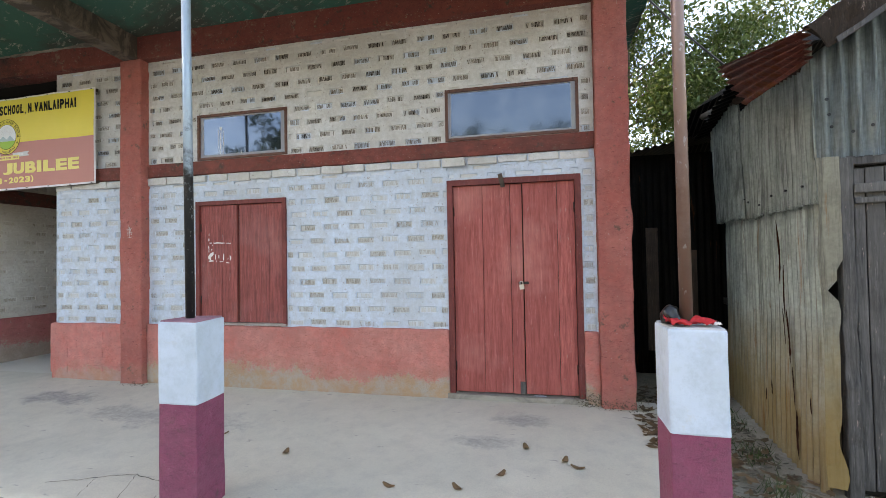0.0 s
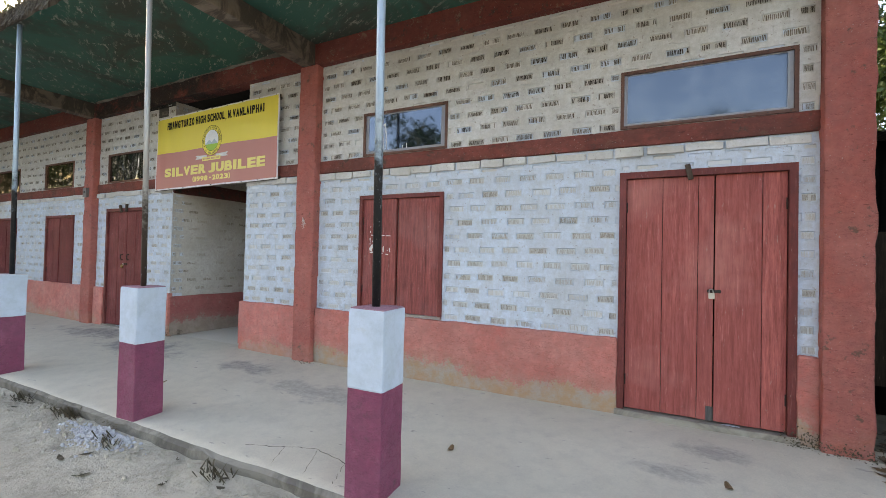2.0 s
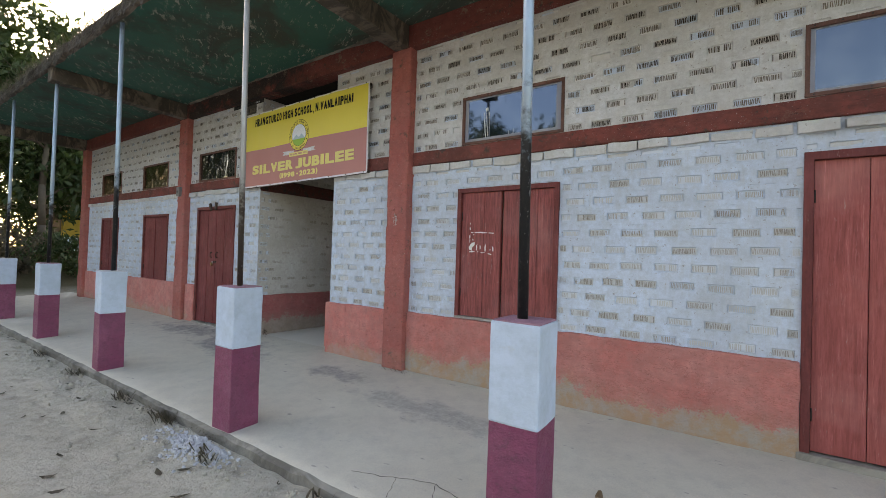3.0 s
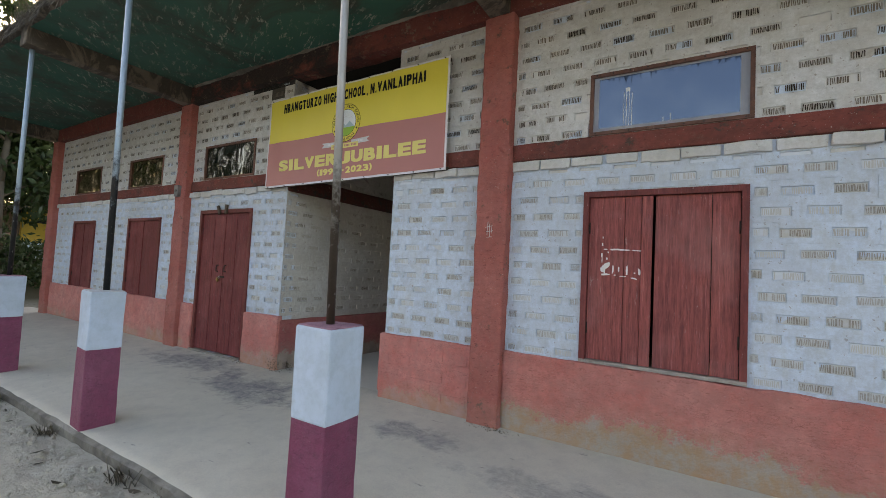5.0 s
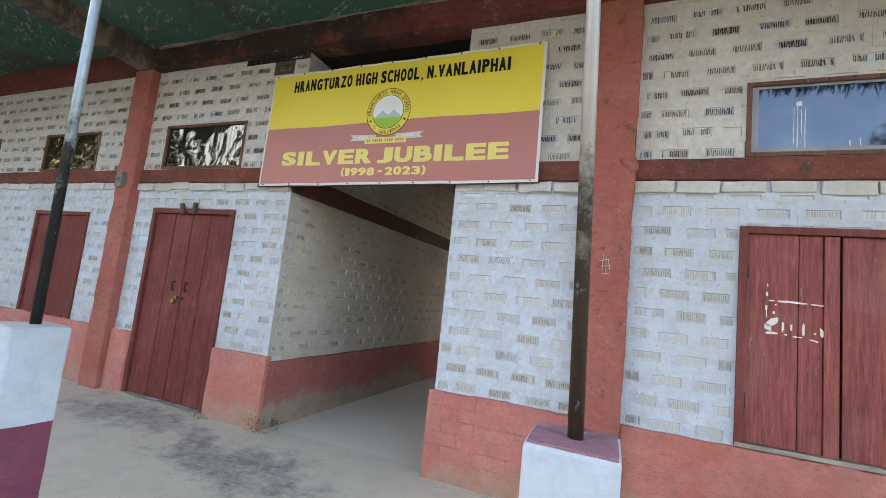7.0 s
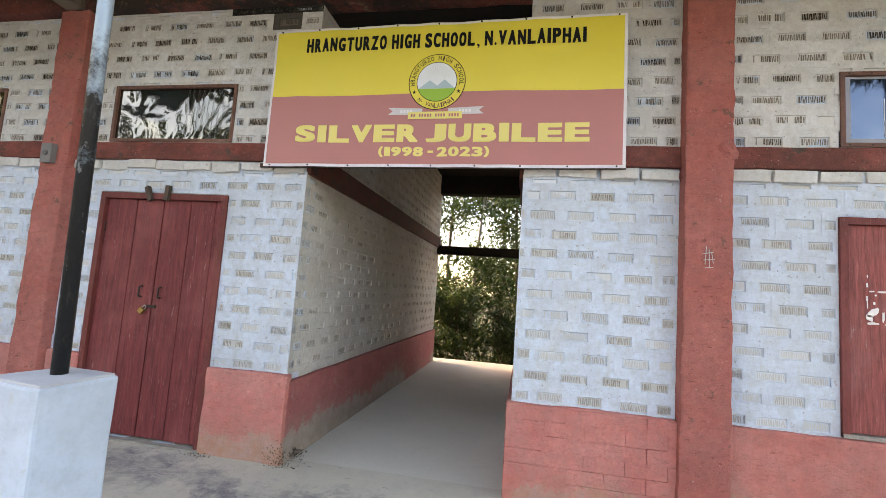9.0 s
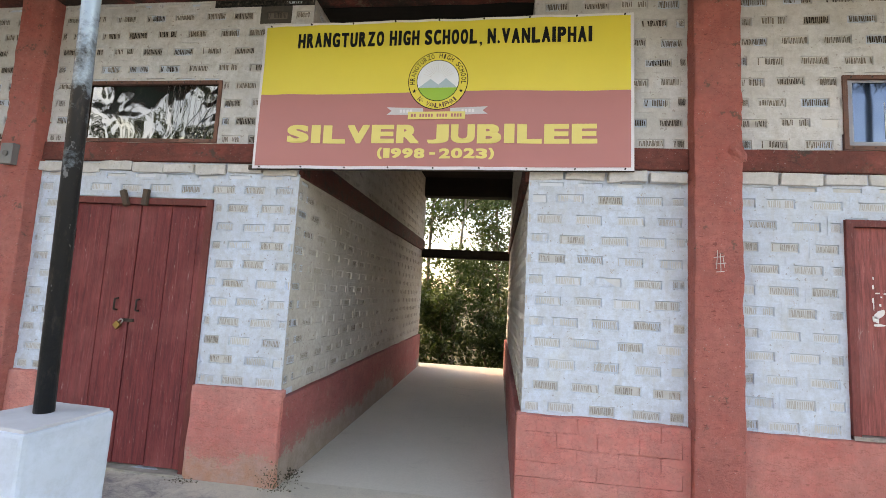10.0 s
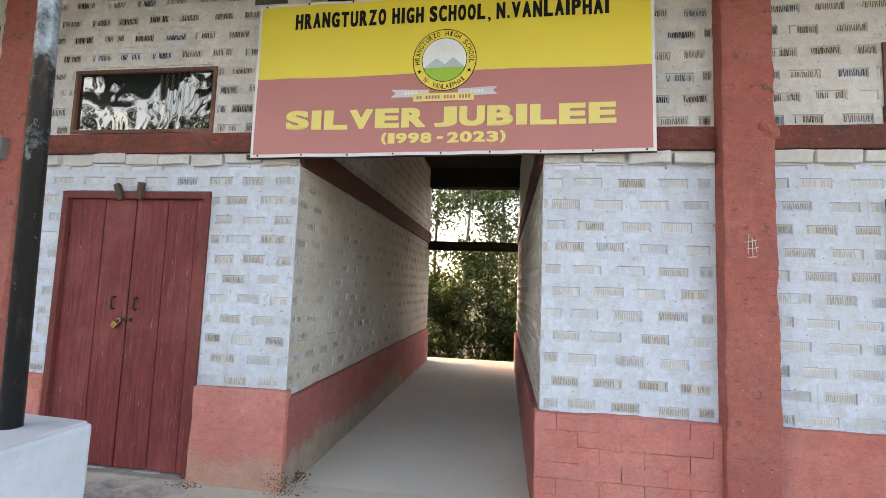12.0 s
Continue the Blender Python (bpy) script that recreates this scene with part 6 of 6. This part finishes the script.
scatter("yard_litter", "dry leaf litter scattered over the sandy yard", "leaves", [(x, y, ground_height(x, y)) for x, y in spots], MOSS, 0.045, 2)
spots = [(-0.55, 2.75), (-0.98, 2.7), (0.12, 3.2), (0.2, 3.12), (-0.3, 2.95), (-1.9, 3.0), (-2.6, 3.2), (-5.3, 2.9), (-0.15, 3.35)]
for x, y in spots:
    bm = bmesh.new()
    ring = [bm.verts.new((0.055 * math.cos(a) * (1 if k % 2 else 0.85), 0.022 * math.sin(a), 0.012 + 0.01 * math.cos(2 * a))) for k, a in enumerate(2 * math.pi * j / 12 for j in range(12))]
    hub = bm.verts.new((0, 0, 0.004))
    for j in range(12):
        bm.faces.new((hub, ring[j], ring[(j + 1) % 12]))
    lf = part("dry_leaf", bm, DRY)
    lf.matrix_basis = pose(x, y, floor_height(x, y) + 0.001, 0, 0, rnd.uniform(0, 360))
    tagged(lf, "curled brown leaf on the cement floor", "leaf", "leaves on the floor")
# stones along the slab edge
bm = bmesh.new()
for _ in range(1500):
    x, y = rnd.uniform(-10, 0.8), 2.09 - abs(rnd.gauss(0, 0.20))
    s = rnd.uniform(0.004, 0.013) if rnd.random() < 0.93 else rnd.uniform(0.015, 0.03)
    m = Matrix.Translation((x, y, ground_height(x, y) + s * 0.2)) @ pose(0, 0, 0, rnd.uniform(0, 360), rnd.uniform(0, 360), 0) @ Matrix.Diagonal((s * rnd.uniform(0.8, 1.5), s, s * 0.7, 1))
    bmesh.ops.create_icosphere(bm, subdivisions=1, radius=1.0, matrix=m)
st = part("gravel", bm, GROUND)
tagged(st, "loose grey grit and crumbs along the slab edge", "gravel", kind="stuff")
# crumbled mortar spilled against the slab edge
bm = bmesh.new()
for _ in range(520):
    x, y = rnd.gauss(-4.62, 0.20), 2.10 - abs(rnd.gauss(0, 0.12))
    s = rnd.uniform(0.006, 0.022)
    up = 0.05 * math.exp(-((x + 4.62) / 0.2) ** 2 - ((y - 2.02) / 0.12) ** 2)
    m = Matrix.Translation((x, y, ground_height(x, y) + up * rnd.random())) @ pose(0, 0, 0, rnd.uniform(0, 360), rnd.uniform(0, 360), 0) @ Matrix.Diagonal((s * rnd.uniform(0.8, 1.5), s, s * 0.7, 1))
    bmesh.ops.create_icosphere(bm, subdivisions=1, radius=1.0, matrix=m)
tagged(part("rubble", bm, MORTAR), "pale grey crumbled mortar heaped against the slab edge", "rubble", kind="stuff")
# dark weeds at the slab edge
v, f = [], []
for cx, cy, count in ((-5.32, 2.10, 90), (-6.25, 2.08, 50), (-4.35, 1.95, 30), (-7.6, 2.08, 40), (-3.2, 2.05, 30), (-9.0, 2.08, 50)):
    for _ in range(count):
        x, y = rnd.gauss(cx, 0.07), rnd.gauss(cy, 0.035)
        z, l, a = ground_height(x, y), rnd.uniform(0.03, 0.10), rnd.uniform(0, 6.28)
        b0 = len(v)
        w = rnd.uniform(0.004, 0.010)
        v += [(x - w, y, z), (x + w, y, z), (x + l * 0.6 * math.cos(a) + w, y + l * 0.6 * math.sin(a), z + l), (x + l * 0.6 * math.cos(a) - w, y + l * 0.6 * math.sin(a), z + l * 0.8)]
        f.append((b0, b0 + 1, b0 + 2, b0 + 3))
tagged(quads("edge_weeds", v, f, MOSS), "dry brown weeds and moss along the slab edge", "weeds", kind="stuff")
# moss and dead growth hanging from the slab edge
v, f = [], []
for _ in range(9000):
    x = rnd.uniform(-16.6, 1.1)
    e = 2.22 + 0.03 * noise.noise(Vector((x * 3, 5, 0)))
    dens = 0.5 + noise.noise(Vector((x * 1.4, 0, 0)))
    if rnd.random() > 0.35 + dens:
        continue
    z = SLAB + rnd.uniform(-0.01, 0.17)
    l = rnd.uniform(0.03, 0.12) * (1.0 if rnd.random() < 0.95 else 2.2)
    dx, dy, up = rnd.uniform(-0.03, 0.03), rnd.uniform(-0.05, 0.0), rnd.choice((-1, -1, 1))
    w = rnd.uniform(0.004, 0.012)
    b0 = len(v)
    v += [(x - w, e - 0.01, z), (x + w, e - 0.012, z), (x + dx + w * 0.3, e + dy - 0.01, z + up * l), (x + dx - w * 0.3, e + dy - 0.01, z + up * l * 0.9)]
    f.append((b0, b0 + 1, b0 + 2, b0 + 3))
tagged(quads("dead_moss", v, f, MOSS), "dry brown moss and roots on the slab edge", "moss", kind="stuff")
# grass tufts by the shed
v, f = [], []
for cx, cy in ((1.55, 3.9), (1.62, 4.6), (1.45, 3.3), (1.68, 5.0), (1.5, 2.9)):
    for _ in range(70):
        x, y = rnd.gauss(cx, 0.07), rnd.gauss(cy, 0.1)
        z, l, a = ground_height(x, y), rnd.uniform(0.04, 0.12), rnd.uniform(0, 6.28)
        b0 = len(v)
        v += [(x - 0.004, y, z), (x + 0.004, y, z), (x + l * 0.6 * math.cos(a), y + l * 0.6 * math.sin(a), z + l)]
        f.append((b0, b0 + 1, b0 + 2))
tagged(quads("grass", v, f, LEAF_A), "small green weeds at the foot of the shed", "grass", kind="stuff")

# cracked corner of the slab edge
CRACK = plain("crack shadow dirt", (0.06, 0.055, 0.05), 0.95)
v, f = [], []
for (x0, y0), (x1, y1) in (((-3.3, 2.36), (-2.75, 2.55)), ((-2.75, 2.55), (-2.2, 2.42)), ((-2.75, 2.55), (-2.6, 2.24)), ((-3.0, 2.47), (-2.9, 2.25)), ((-2.45, 2.48), (-2.35, 2.25))):
    n = 14
    for k in range(n + 1):
        s_ = k / n
        x, y = x0 + (x1 - x0) * s_ + 0.02 * noise.noise(Vector((x0 * 9 + s_ * 6, 1, 0))), y0 + (y1 - y0) * s_ + 0.03 * noise.noise(Vector((y0 * 9 + s_ * 6, 4, 0)))
        w = 0.002 + 0.004 * abs(noise.noise(Vector((s_ * 8, x0, y0))))
        v += [(x, y - w, floor_height(x, y) + 0.0025), (x, y + w, floor_height(x, y) + 0.0025)]
        if k:
            b = len(v) - 4
            f.append((b, b + 2, b + 3, b + 1))
tagged(quads("floor_crack", v, f, CRACK), "fine dark cracks across the slab edge", "crack", kind="stuff")

# moss and crumbs at the wall feet
rnd = random.Random(77)
v, f = [], []
for cx, cy, cz, sx_, sz, n in ((-7.53, 4.255, -0.06, 0.07, 0.05, 160), (-7.50, 4.45, -0.08, 0.04, 0.03, 120), (0.40, 4.24, -0.07, 0.09, 0.05, 260), (0.62, 4.17, -0.08, 0.10, 0.03, 160), (-8.2, 4.22, -0.10, 0.06, 0.012, 60), (-4.5, 4.17, -0.11, 0.10, 0.01, 80), (-4.62, 2.12, -0.24, 0.12, 0.02, 60), (-5.6, 2.10, -0.26, 0.14, 0.03, 160)):
    for _ in range(n):
        x, y, z = rnd.gauss(cx, sx_), cy - abs(rnd.gauss(0, 0.025)), max(cz - 0.05, rnd.gauss(cz, sz))
        s_, a = rnd.uniform(0.003, 0.009), rnd.uniform(0, 6.28)
        b = len(v)
        v += [(x + s_ * math.cos(a + q), y + rnd.uniform(-s_, s_) * 0.6, z + s_ * math.sin(a + q)) for q in (0, 2.1, 4.2)]
        f.append((b, b + 1, b + 2))
tagged(quads("foot_moss", v, f, MOSS), "dark moss and crumbs at the wall feet", "moss", kind="stuff")

# ---- brickwork, last ----
for job in LAY:
    lay(*job)
